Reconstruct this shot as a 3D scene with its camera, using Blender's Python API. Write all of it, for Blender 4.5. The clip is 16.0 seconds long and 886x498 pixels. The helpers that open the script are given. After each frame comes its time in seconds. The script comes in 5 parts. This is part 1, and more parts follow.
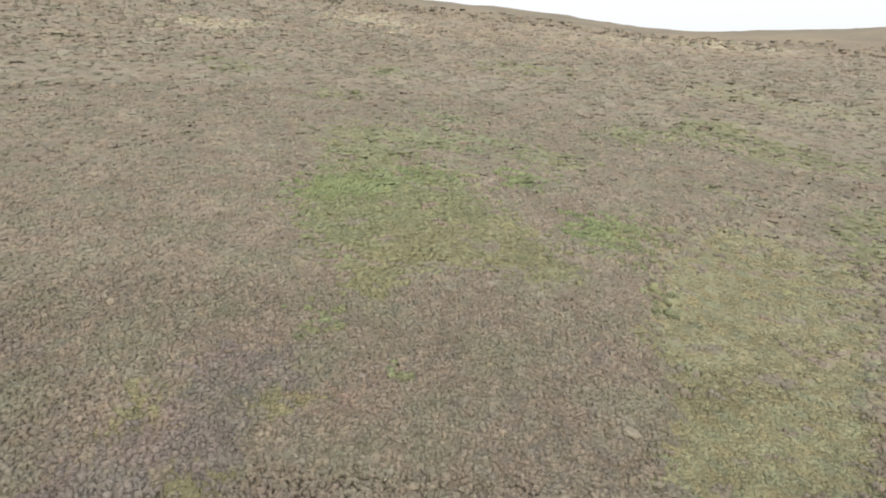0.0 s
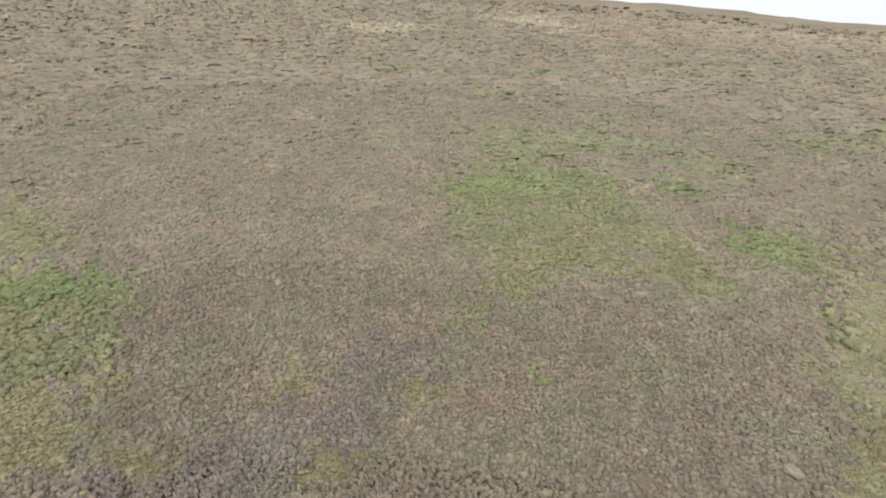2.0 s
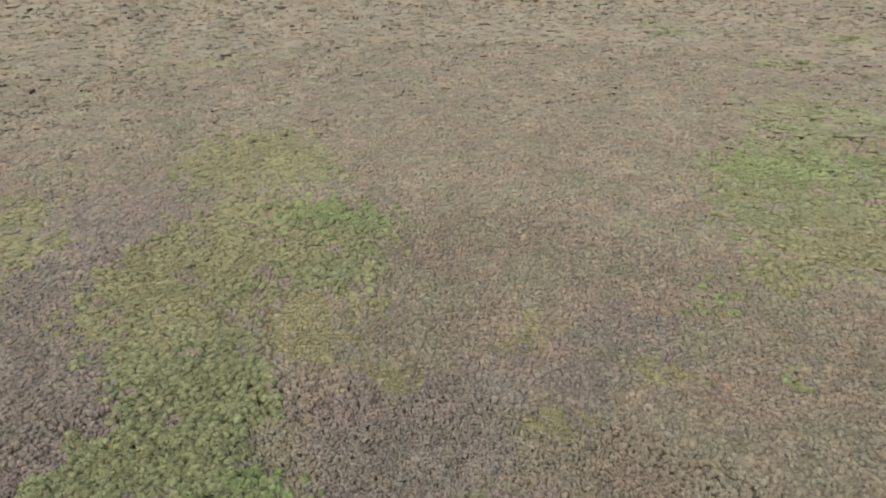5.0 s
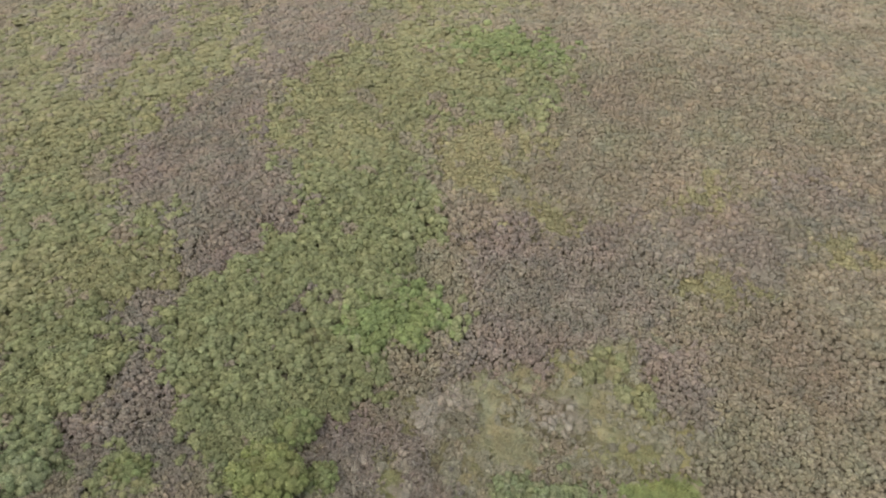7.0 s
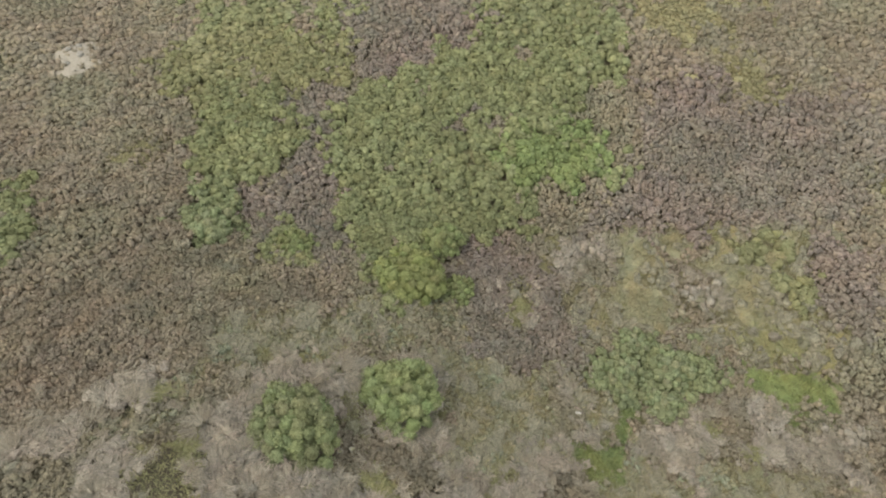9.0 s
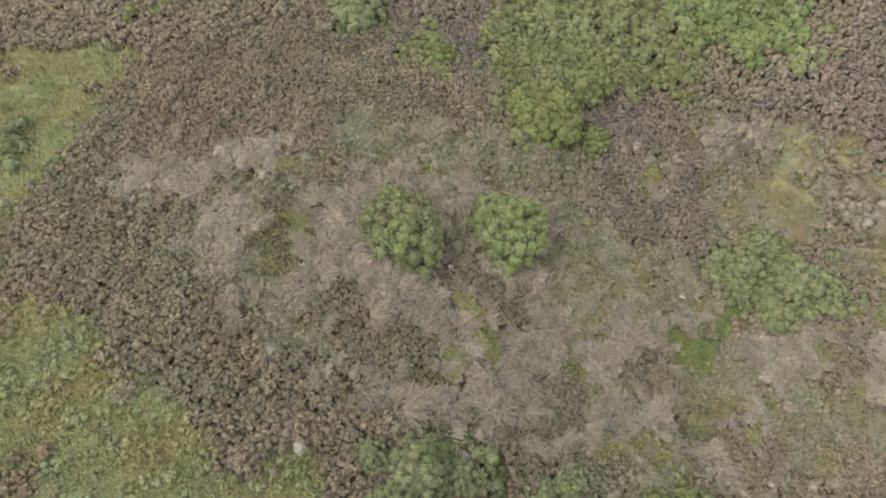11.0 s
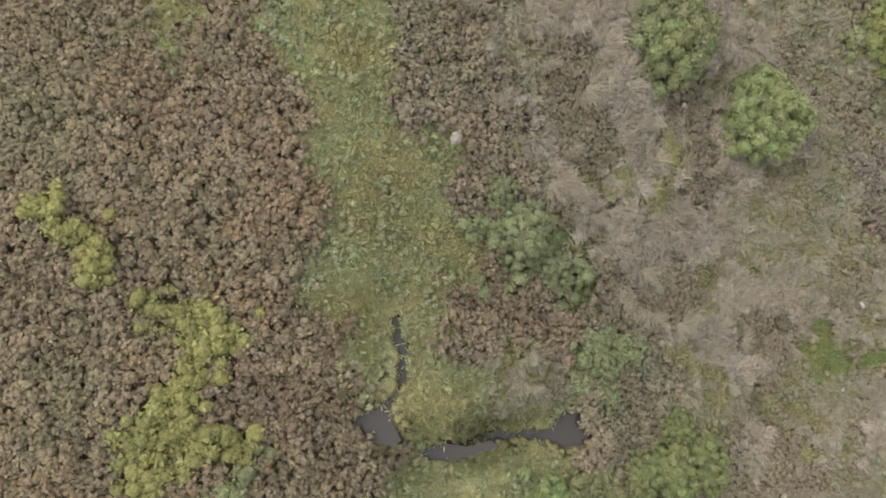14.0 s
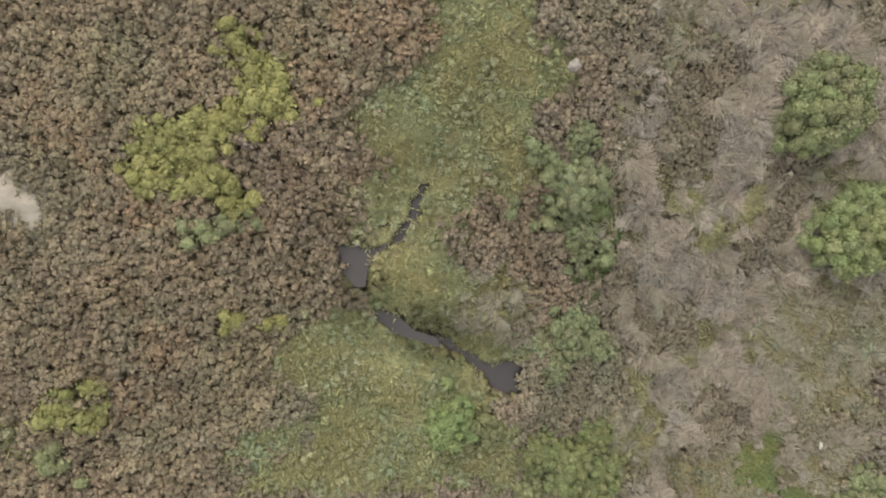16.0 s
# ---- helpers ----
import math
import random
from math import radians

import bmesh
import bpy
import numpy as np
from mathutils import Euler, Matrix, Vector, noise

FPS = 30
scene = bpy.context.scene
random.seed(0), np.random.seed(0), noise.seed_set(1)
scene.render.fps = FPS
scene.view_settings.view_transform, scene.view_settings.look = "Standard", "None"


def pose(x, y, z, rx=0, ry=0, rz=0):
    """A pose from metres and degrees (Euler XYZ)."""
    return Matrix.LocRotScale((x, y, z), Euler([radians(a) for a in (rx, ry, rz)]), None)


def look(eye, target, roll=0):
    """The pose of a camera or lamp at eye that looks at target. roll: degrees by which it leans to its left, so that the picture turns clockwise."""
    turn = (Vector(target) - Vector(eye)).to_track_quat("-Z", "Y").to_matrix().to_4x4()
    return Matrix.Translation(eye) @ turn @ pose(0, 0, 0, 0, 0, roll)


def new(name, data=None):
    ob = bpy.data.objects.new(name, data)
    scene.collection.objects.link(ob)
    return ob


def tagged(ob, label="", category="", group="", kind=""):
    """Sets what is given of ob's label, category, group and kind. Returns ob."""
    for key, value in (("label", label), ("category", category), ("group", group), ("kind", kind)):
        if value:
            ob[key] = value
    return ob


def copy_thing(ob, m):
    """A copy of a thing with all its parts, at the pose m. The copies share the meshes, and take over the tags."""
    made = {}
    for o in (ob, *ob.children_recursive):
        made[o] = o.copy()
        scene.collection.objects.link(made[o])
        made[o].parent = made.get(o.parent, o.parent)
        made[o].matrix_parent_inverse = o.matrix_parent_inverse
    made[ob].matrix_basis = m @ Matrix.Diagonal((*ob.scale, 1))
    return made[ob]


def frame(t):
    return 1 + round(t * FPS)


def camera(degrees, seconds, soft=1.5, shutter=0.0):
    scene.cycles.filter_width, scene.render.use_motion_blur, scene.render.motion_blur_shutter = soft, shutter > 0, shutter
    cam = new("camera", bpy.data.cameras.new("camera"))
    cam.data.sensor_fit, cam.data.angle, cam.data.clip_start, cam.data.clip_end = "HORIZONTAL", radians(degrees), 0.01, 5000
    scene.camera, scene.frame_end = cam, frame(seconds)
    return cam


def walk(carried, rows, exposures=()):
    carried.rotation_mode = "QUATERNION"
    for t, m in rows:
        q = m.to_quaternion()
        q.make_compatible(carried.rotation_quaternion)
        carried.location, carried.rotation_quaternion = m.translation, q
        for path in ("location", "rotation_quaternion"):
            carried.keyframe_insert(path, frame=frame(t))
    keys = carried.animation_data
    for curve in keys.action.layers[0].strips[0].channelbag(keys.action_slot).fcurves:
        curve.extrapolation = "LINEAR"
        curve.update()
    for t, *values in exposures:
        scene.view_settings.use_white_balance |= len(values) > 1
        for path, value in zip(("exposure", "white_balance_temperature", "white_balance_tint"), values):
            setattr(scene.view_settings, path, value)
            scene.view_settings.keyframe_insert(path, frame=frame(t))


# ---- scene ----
cam = camera(71.26, 16.0, soft=1.9)
PATH = [
    (0, (-0.053, -0.180, 16.401), (-0.1694, 9.4072, 13.5589), 0.21),
    (0.5, (-0.082, -0.185, 16.404), (-0.6996, 9.3804, 13.5552), 0.09),
    (1, (-0.116, -0.201, 16.414), (-1.2777, 9.3139, 13.5663), 0.06),
    (1.5, (-0.160, -0.231, 16.429), (-1.8859, 9.2021, 13.5923), 0.01),
    (2, (-0.220, -0.257, 16.445), (-2.6304, 9.0248, 13.6095), -0.05),
    (2.5, (-0.294, -0.283, 16.456), (-3.3944, 8.7950, 13.6318), -0.12),
    (3, (-0.386, -0.317, 16.455), (-4.1220, 8.5239, 13.6457), -0.09),
    (3.2, (-0.425, -0.333, 16.451), (-4.4199, 8.3941, 13.6454), -0.10),
    (5.3, (-0.983, -0.880, 16.067), (-6.8107, 6.3805, 12.4174), 1.32),
    (5.5, (-1.054, -0.934, 16.029), (-6.9659, 6.1253, 12.1281), 1.34),
    (6, (-1.234, -1.071, 15.936), (-7.3715, 5.4106, 11.4282), 1.44),
    (6.5, (-1.404, -1.224, 15.842), (-7.7613, 4.5726, 10.7439), 1.47),
    (7, (-1.564, -1.381, 15.736), (-8.0543, 3.7017, 10.0751), 1.57),
    (7.5, (-1.703, -1.541, 15.621), (-8.2353, 2.8154, 9.4281), 1.69),
    (8, (-1.820, -1.704, 15.509), (-8.2762, 1.9520, 8.8047), 1.77),
    (8.5, (-1.906, -1.867, 15.395), (-8.1887, 1.1347, 8.2173), 1.81),
    (9, (-1.962, -2.027, 15.257), (-7.9727, 0.3905, 7.6399), 1.95),
    (9.2, (-1.981, -2.091, 15.197), (-7.8593, 0.1025, 7.4098), 1.95),
    (11.3, (-1.921, -2.735, 14.068), (-6.0950, -2.5174, 4.9832), 3.06),
    (11.5, (-1.856, -2.765, 14.026), (-5.8124, -2.7526, 4.8420), 2.82),
    (12, (-1.679, -2.828, 13.933), (-5.0748, -3.2254, 4.5360), 2.23),
    (12.5, (-1.474, -2.859, 13.840), (-4.2870, -3.5420, 4.2685), 1.71),
    (13, (-1.248, -2.834, 13.748), (-3.4894, -3.7162, 4.0425), 0.78),
    (13.5, (-0.999, -2.753, 13.672), (-2.7057, -3.7482, 3.8692), -0.37),
    (14, (-0.746, -2.627, 13.623), (-1.9505, -3.6254, 3.7464), -1.36),
    (14.5, (-0.527, -2.456, 13.609), (-1.3175, -3.3278, 3.6789), -1.85),
    (15, (-0.375, -2.241, 13.624), (-0.8021, -2.8745, 3.6532), -1.55),
    (15.5, (-0.293, -2.014, 13.637), (-0.4748, -2.3729, 3.6452), -0.13),
    (16, (-0.257, -1.793, 13.662), (-0.4958, -2.3332, 3.6799), 5.51),
]
EXPOSURES = [(0.0, 0.37, 6400, 9.8), (3.0, 0.32, 6450, 9.6), (6.0, 0.31, 6600, 8.3), (9.0, 0.42, 6850, 4.7), (12.5, 0.48, 6900, 6), (16.0, 0.50, 6950, 9)]
walk(cam, [(t, look(eye, target, roll)) for t, eye, target, roll in PATH], EXPOSURES)

# ---- light: a bright overcast sky with a weak, wide sun ----
SUN_HEIGHT, SUN_TURN = radians(48), radians(175)
world = bpy.data.worlds.new("overcast_sky")
scene.world = world
world.use_nodes = True
wn, wl = world.node_tree.nodes, world.node_tree.links
wn.clear()
sky = wn.new("ShaderNodeTexSky")
sky.sky_type, sky.sun_disc = "NISHITA", False
sky.sun_elevation, sky.sun_rotation = SUN_HEIGHT, SUN_TURN
sky.air_density, sky.dust_density, sky.ozone_density = 1.0, 6.0, 1.0
back = wn.new("ShaderNodeBackground")
back.inputs["Strength"].default_value = 0.15
wout = wn.new("ShaderNodeOutputWorld")
cloud = wn.new("ShaderNodeMix")  # an even layer of cloud in front of the sky
cloud.data_type = "RGBA"
cloud.inputs["Factor"].default_value, cloud.inputs["B"].default_value = 0.72, (6.6, 6.7, 6.8, 1)
wl.new(sky.outputs["Color"], cloud.inputs["A"])
wl.new(cloud.outputs["Result"], back.inputs["Color"])
wl.new(back.outputs["Background"], wout.inputs["Surface"])

sun = new("sun", bpy.data.lights.new("sun", "SUN"))
sun.data.energy, sun.data.angle, sun.data.color = 1.0, radians(30), (1.0, 0.97, 0.92)
sun.matrix_world = look((0, 0, 0), (-math.sin(SUN_TURN) * math.cos(SUN_HEIGHT), -math.cos(SUN_TURN) * math.cos(SUN_HEIGHT), -math.sin(SUN_HEIGHT)))

# ---- materials ----
def material(name, rough=0.9, gloss=0.1):
    m = bpy.data.materials.new(name)
    m.use_nodes = True
    n, l = m.node_tree.nodes, m.node_tree.links
    b = n["Principled BSDF"]
    b.inputs["Roughness"].default_value = rough
    b.inputs["Specular IOR Level"].default_value = gloss
    return m, n, l, b


def noise_node(n, l, scale, detail=4.0, rough=0.6):
    where = n.new("ShaderNodeTexCoord")
    tex = n.new("ShaderNodeTexNoise")
    tex.inputs["Scale"].default_value, tex.inputs["Detail"].default_value, tex.inputs["Roughness"].default_value = scale, detail, rough
    l.new(where.outputs["Object"], tex.inputs["Vector"])
    return tex


def ramp_node(n, stops):
    r = n.new("ShaderNodeValToRGB")
    r.color_ramp.elements[0].position, r.color_ramp.elements[0].color = stops[0][0], (*stops[0][1], 1)
    r.color_ramp.elements[1].position, r.color_ramp.elements[1].color = stops[-1][0], (*stops[-1][1], 1)
    for p, c in stops[1:-1]:
        r.color_ramp.elements.new(p).color = (*c, 1)
    return r


def mix_node(n, l, kind, fac, a, b):
    m = n.new("ShaderNodeMix")
    m.data_type, m.blend_type = "RGBA", kind
    for socket, v in ((m.inputs["Factor"], fac), (m.inputs["A"], a), (m.inputs["B"], b)):
        if isinstance(v, bpy.types.NodeSocket):
            l.new(v, socket)
        else:
            socket.default_value = v
    return m.outputs["Result"]


def plant_material(name, grain=50.0, deep=0.03, spread_=0.12):
    """Packed shoots and leaves: the plant's own tint, varied head by head, with a fine grain and relief of shoot tips."""
    m, n, l, b = material(name, 0.9, 0.1)
    tint = n.new("ShaderNodeAttribute")
    tint.attribute_name = "tint"
    geo = n.new("ShaderNodeNewGeometry")
    island = ramp_node(n, [(0.0, (1 - spread_,) * 3), (0.5, (1.0, 1.0, 1.0)), (1.0, (1 + spread_, 1 + spread_ * 0.9, 1 + spread_ * 0.7))])
    l.new(geo.outputs["Random Per Island"], island.inputs["Fac"])
    tex = noise_node(n, l, grain, 3, 0.7)
    fine = ramp_node(n, [(0.32, (0.62, 0.62, 0.62)), (0.5, (1.0, 1.0, 1.0)), (0.68, (1.36, 1.34, 1.28))])
    l.new(tex.outputs["Fac"], fine.inputs["Fac"])
    c = mix_node(n, l, "MULTIPLY", 1.0, tint.outputs["Color"], island.outputs["Color"])
    l.new(mix_node(n, l, "MULTIPLY", 1.0, c, fine.outputs["Color"]), b.inputs["Base Color"])
    bump = n.new("ShaderNodeBump")
    bump.inputs["Strength"].default_value, bump.inputs["Distance"].default_value = 0.9, deep
    l.new(tex.outputs["Fac"], bump.inputs["Height"])
    l.new(bump.outputs["Normal"], b.inputs["Normal"])
    return m


HEATHER_MAT = plant_material("heather_shoots", 42.0, 0.03)
LEAF_MAT = plant_material("bilberry_leaves", 34.0, 0.04)
BLADE_MAT = plant_material("grass_blades", 40.0, 0.02, 0.16)
TWIG_MAT = plant_material("dead_twigs", 60.0, 0.02, 0.16)


def ground_material():
    m, n, l, b = material("moor_ground", 0.95, 0.05)
    tint = n.new("ShaderNodeAttribute")
    tint.attribute_name = "tint"
    fine = ramp_node(n, [(0.3, (0.75, 0.74, 0.72)), (0.5, (1.0, 1.0, 1.0)), (0.7, (1.2, 1.18, 1.14))])
    l.new(noise_node(n, l, 2.2, 8, 0.75).outputs["Fac"], fine.inputs["Fac"])
    broad = ramp_node(n, [(0.3, (0.82, 0.82, 0.84)), (0.7, (1.15, 1.12, 1.05))])
    l.new(noise_node(n, l, 0.07, 5, 0.6).outputs["Fac"], broad.inputs["Fac"])
    c = mix_node(n, l, "MULTIPLY", 1.0, tint.outputs["Color"], fine.outputs["Color"])
    l.new(mix_node(n, l, "MULTIPLY", 1.0, c, broad.outputs["Color"]), b.inputs["Base Color"])
    bump = n.new("ShaderNodeBump")
    bump.inputs["Strength"].default_value, bump.inputs["Distance"].default_value = 0.5, 0.15
    l.new(noise_node(n, l, 1.6, 7, 0.7).outputs["Fac"], bump.inputs["Height"])
    l.new(bump.outputs["Normal"], b.inputs["Normal"])
    return m


def water_material():
    m, n, l, b = material("peaty_water", 0.04, 0.5)
    b.inputs["Base Color"].default_value = (0.050, 0.044, 0.044, 1)
    bump = n.new("ShaderNodeBump")
    bump.inputs["Strength"].default_value, bump.inputs["Distance"].default_value = 0.05, 0.01
    l.new(noise_node(n, l, 9, 2).outputs["Fac"], bump.inputs["Height"])
    l.new(bump.outputs["Normal"], b.inputs["Normal"])
    return m


def stone_material(name, dark, light):
    m, n, l, b = material(name, 0.85, 0.2)
    r = ramp_node(n, [(0.3, dark), (0.7, light)])
    tex = noise_node(n, l, 7, 8, 0.65)
    l.new(tex.outputs["Fac"], r.inputs["Fac"])
    l.new(r.outputs["Color"], b.inputs["Base Color"])
    bump = n.new("ShaderNodeBump")
    bump.inputs["Strength"].default_value, bump.inputs["Distance"].default_value = 0.5, 0.03
    l.new(tex.outputs["Fac"], bump.inputs["Height"])
    l.new(bump.outputs["Normal"], b.inputs["Normal"])
    return m


GROUND_MAT = ground_material()
WATER_MAT = water_material()
PALE_STONE = stone_material("pale_stone", (0.22, 0.205, 0.18), (0.38, 0.36, 0.325))
SAND_STONE = stone_material("sandy_stone", (0.20, 0.17, 0.12), (0.34, 0.30, 0.225))

# ---- the plan: patches of plant cover on the hillside, in metres ----
PATCHES = []


def patch(kind, outline):
    PATCHES.append((kind, np.array(outline, float)))


patch("tan", [(-13.1, 151.7), (6.4, 147.3), (24.8, 142.2), (51.7, 148.5), (96.6, 145.1), (113.5, 172.2), (88.2, 205.3), (40.1, 186.3), (16.0, 186.5), (-0.0, 200.4), (-24.7, 180.4), (-28.9, 168.2)])
patch("pale", [(-63.0, 126.5), (-55.6, 137.0), (-41.8, 142.4), (-39.8, 139.4), (-56.2, 129.6)])
patch("pale", [(-32.2, 156.0), (-20.4, 169.9), (-5.3, 153.2), (-13.3, 153.8)])
patch("pale", [(30.0, 165.3), (67.3, 173.1), (85.5, 159.4), (82.6, 153.8), (56.1, 161.7)])
patch("grass", [(42.6, 120.8), (53.9, 125.0), (60.5, 113.8), (70.3, 113.2), (73.9, 108.3), (69.3, 101.1), (55.1, 99.4), (49.2, 110.7), (39.6, 111.6)])
patch("green", [(-15.0, 72.0), (-12.4, 76.6), (-6.8, 76.0), (-2.6, 74.8), (-6.0, 66.1), (-2.3, 63.4), (0.1, 62.3), (3.5, 52.5), (4.7, 49.0), (3.6, 45.8), (0.1, 43.4), (-3.1, 41.2), (-3.9, 37.1), (-6.7, 36.4), (-6.8, 39.4), (-9.6, 42.1), (-12.0, 47.1), (-13.6, 52.2), (-12.8, 58.0), (-11.5, 59.6), (-13.9, 66.6)])
patch("olive", [(-7.3, 42.5), (-4.4, 47.1), (0.1, 49.4), (4.4, 50.8), (8.7, 44.9), (9.3, 41.4), (6.3, 39.8), (3.3, 42.3), (0.1, 41.5), (-2.3, 40.7), (-3.9, 37.0), (-6.4, 36.3)])
patch("bright", [(-13.5, 51.8), (-13.4, 57.2), (-10.9, 59.1), (-5.4, 59.2), (-0.5, 63.3), (0.1, 60.8), (-5.1, 55.8), (-7.8, 52.4), (-11.4, 50.9)])
patch("fern", [(-6.7, 74.7), (-1.3, 76.7), (7.1, 77.2), (7.0, 72.4), (1.3, 68.7), (-4.4, 69.8)])
patch("green", [(19.0, 80.4), (24.6, 87.9), (29.1, 87.3), (29.0, 81.9), (21.8, 77.4)])
patch("green", [(29.5, 83.6), (37.3, 94.6), (42.9, 93.6), (39.7, 84.4), (33.3, 81.6)])
patch("green", [(37.0, 79.8), (44.5, 84.7), (47.8, 82.3), (52.2, 76.2), (49.8, 72.5), (44.4, 74.8), (36.5, 75.5)])
patch("green", [(5.9, 70.3), (10.6, 72.4), (15.3, 69.1), (13.5, 66.5), (8.6, 66.3)])
patch("bright", [(4.7, 62.6), (7.7, 64.0), (9.5, 62.1), (7.8, 59.1), (5.3, 59.7)])
patch("green", [(14.5, 51.0), (19.2, 53.5), (17.7, 50.1), (12.1, 45.0), (11.2, 46.5)])
patch("bright", [(9.1, 50.2), (11.3, 51.9), (14.8, 52.2), (14.7, 49.8), (11.7, 46.8), (9.8, 48.7)])
patch("grass", [(14.8, 43.3), (16.9, 47.5), (18.9, 49.5), (22.6, 54.4), (28.3, 54.6), (30.2, 49.4), (33.6, 45.4), (18.5, 22.2), (9.1, 21.2), (9.2, 23.7), (11.5, 27.5), (12.8, 33.2), (10.5, 33.6), (13.9, 38.9)])
patch("green", [(14.3, 41.8), (15.8, 42.5), (15.5, 40.3), (14.1, 39.6)])
patch("straw", [(12.8, 30.3), (16.6, 32.7), (24.8, 36.6), (24.1, 34.2), (16.4, 29.9), (12.9, 28.8)])
patch("green", [(37.4, 58.0), (43.3, 60.5), (34.0, 46.1), (32.4, 48.4)])
patch("green", [(-8.4, 34.1), (-6.8, 34.9), (-6.5, 32.9), (-8.0, 32.2)])
patch("green", [(-3.1, 29.6), (-2.2, 29.8), (-2.2, 28.3), (-2.8, 28.2)])
patch("green", [(-41.8, 112.1), (-34.2, 110.9), (-31.4, 101.5), (-38.2, 103.2)])
patch("green", [(6.6, 123.9), (21.5, 128.9), (20.5, 122.6), (8.4, 118.8)])
patch("green", [(-19.2, 94.0), (-16.2, 96.3), (-15.3, 90.3), (-18.1, 88.5)])
patch("fern", [(-3.8, 86.7), (0.9, 87.2), (0.1, 80.6), (-4.3, 81.1)])
patch("green", [(-14.3, 116.9), (-8.0, 113.7), (-8.1, 108.6), (-13.0, 109.2)])
patch("green", [(26.4, 62.6), (29.0, 64.0), (27.6, 60.4), (25.7, 60.0)])
patch("straw", [(-15.6, 27.4), (-14.1, 27.6), (-13.8, 26.7), (-15.0, 26.4), (-15.5, 25.4), (-16.0, 25.6)])
patch("straw", [(-10.8, 28.9), (-9.0, 28.8), (-8.6, 27.5), (-6.8, 26.9), (-6.3, 25.5), (-8.0, 25.8), (-9.6, 25.7), (-10.1, 26.3), (-9.2, 27.1)])
patch("grass", [(-86.0, 51.1), (-84.7, 56.6), (-83.9, 62.2), (-79.0, 60.6), (-82.0, 54.6), (-77.0, 45.3)])
patch("olive", [(-50.0, 26.9), (-55.6, 33.5), (-53.5, 36.9), (-50.0, 38.8), (-45.6, 38.6), (-40.8, 36.6), (-38.4, 34.2), (-42.7, 31.0), (-40.9, 28.5), (-45.0, 26.2), (-44.8, 23.7)])
patch("grass", [(-91.0, 38.8), (-89.4, 46.2), (-86.9, 53.7), (-79.6, 58.4), (-77.6, 55.8), (-78.8, 48.4), (-82.3, 42.2)])
patch("grass", [(-96.8, 28.4), (-92.7, 33.1), (-88.7, 31.4), (-92.0, 27.4)])
patch("straw", [(-76.0, 77.4), (-67.2, 79.7), (-62.4, 75.2), (-71.7, 74.1)])
patch("olive", [(-49.6, 27.8), (-53.3, 33.9), (-49.1, 37.4), (-42.0, 38.0), (-37.4, 34.3), (-37.4, 31.1), (-40.7, 28.2), (-44.8, 25.7)])
patch("olive", [(-58.6, 14.2), (-55.3, 16.7), (-48.5, 14.8), (-45.6, 15.7), (-44.0, 14.7), (-43.1, 10.9), (-43.5, 9.1)])
patch("green", [(-8.2, 35.0), (-7.4, 35.9), (-6.8, 34.3), (-7.5, 33.3)])
patch("straw", [(-15.0, 24.4), (-15.4, 26.9), (-14.2, 27.3), (-14.0, 26.3), (-14.5, 24.3)])
patch("straw", [(-9.7, 26.5), (-8.0, 27.3), (-6.3, 26.8), (-6.7, 25.7), (-8.5, 25.6)])
patch("rust", [(-6.0, 27.5), (-5.0, 28.3), (-4.5, 26.5), (-5.3, 26.0)])
patch("mauve", [(-56.9, 3.3), (-62.4, 10.8), (-58.9, 14.5), (-48.8, 10.5), (-50.7, 7.0), (-46.7, 6.3), (-48.0, 4.0), (-52.5, 3.2)])
patch("mauve", [(-49.8, 15.2), (-52.2, 20.7), (-47.2, 26.4), (-41.9, 22.1), (-40.2, 16.5), (-38.1, 13.0), (-35.2, 10.6), (-30.7, 10.2), (-27.0, 10.3), (-26.1, 8.6), (-25.1, 6.6), (-24.3, 4.4), (-24.9, 2.9), (-27.3, 2.9), (-31.0, 4.1), (-32.4, 2.0), (-35.5, 2.6), (-39.1, 4.8), (-41.1, 8.6), (-43.6, 12.2)])
patch("mauve", [(-26.4, 0.3), (-24.8, 2.2), (-21.8, 1.2), (-18.8, 0.5), (-17.8, 0.5), (-14.4, -0.6), (-15.9, -3.2), (-19.1, -3.1), (-19.9, -1.3), (-21.7, 0.1), (-23.0, -0.5)])
patch("mauve", [(-16.5, 19.7), (-15.1, 23.8), (-12.8, 24.9), (-13.1, 30.0), (-9.0, 31.1), (-7.6, 28.2), (-10.2, 26.7), (-9.1, 23.6), (-10.5, 21.3), (-12.7, 19.9), (-11.2, 18.9), (-12.0, 16.3), (-14.5, 12.3), (-16.2, 10.7), (-16.9, 12.8), (-20.4, 14.6), (-20.6, 17.6), (-17.0, 18.0)])
patch("olive", [(-63.1, 1.2), (-67.8, 6.4), (-63.7, 10.1), (-58.2, 6.5), (-54.2, 3.5), (-48.0, 4.0), (-46.7, 6.3), (-50.7, 7.0), (-48.4, 10.4), (-54.3, 12.9), (-55.6, 17.2), (-52.7, 17.9), (-49.3, 15.5), (-43.8, 15.3), (-44.5, 12.6), (-41.8, 8.8), (-40.6, 7.0), (-39.4, 4.5), (-35.5, 2.6), (-31.8, 1.8), (-32.2, 2.8), (-31.5, 4.3), (-29.6, 3.7), (-29.5, 2.3), (-41.0, -2.1)])
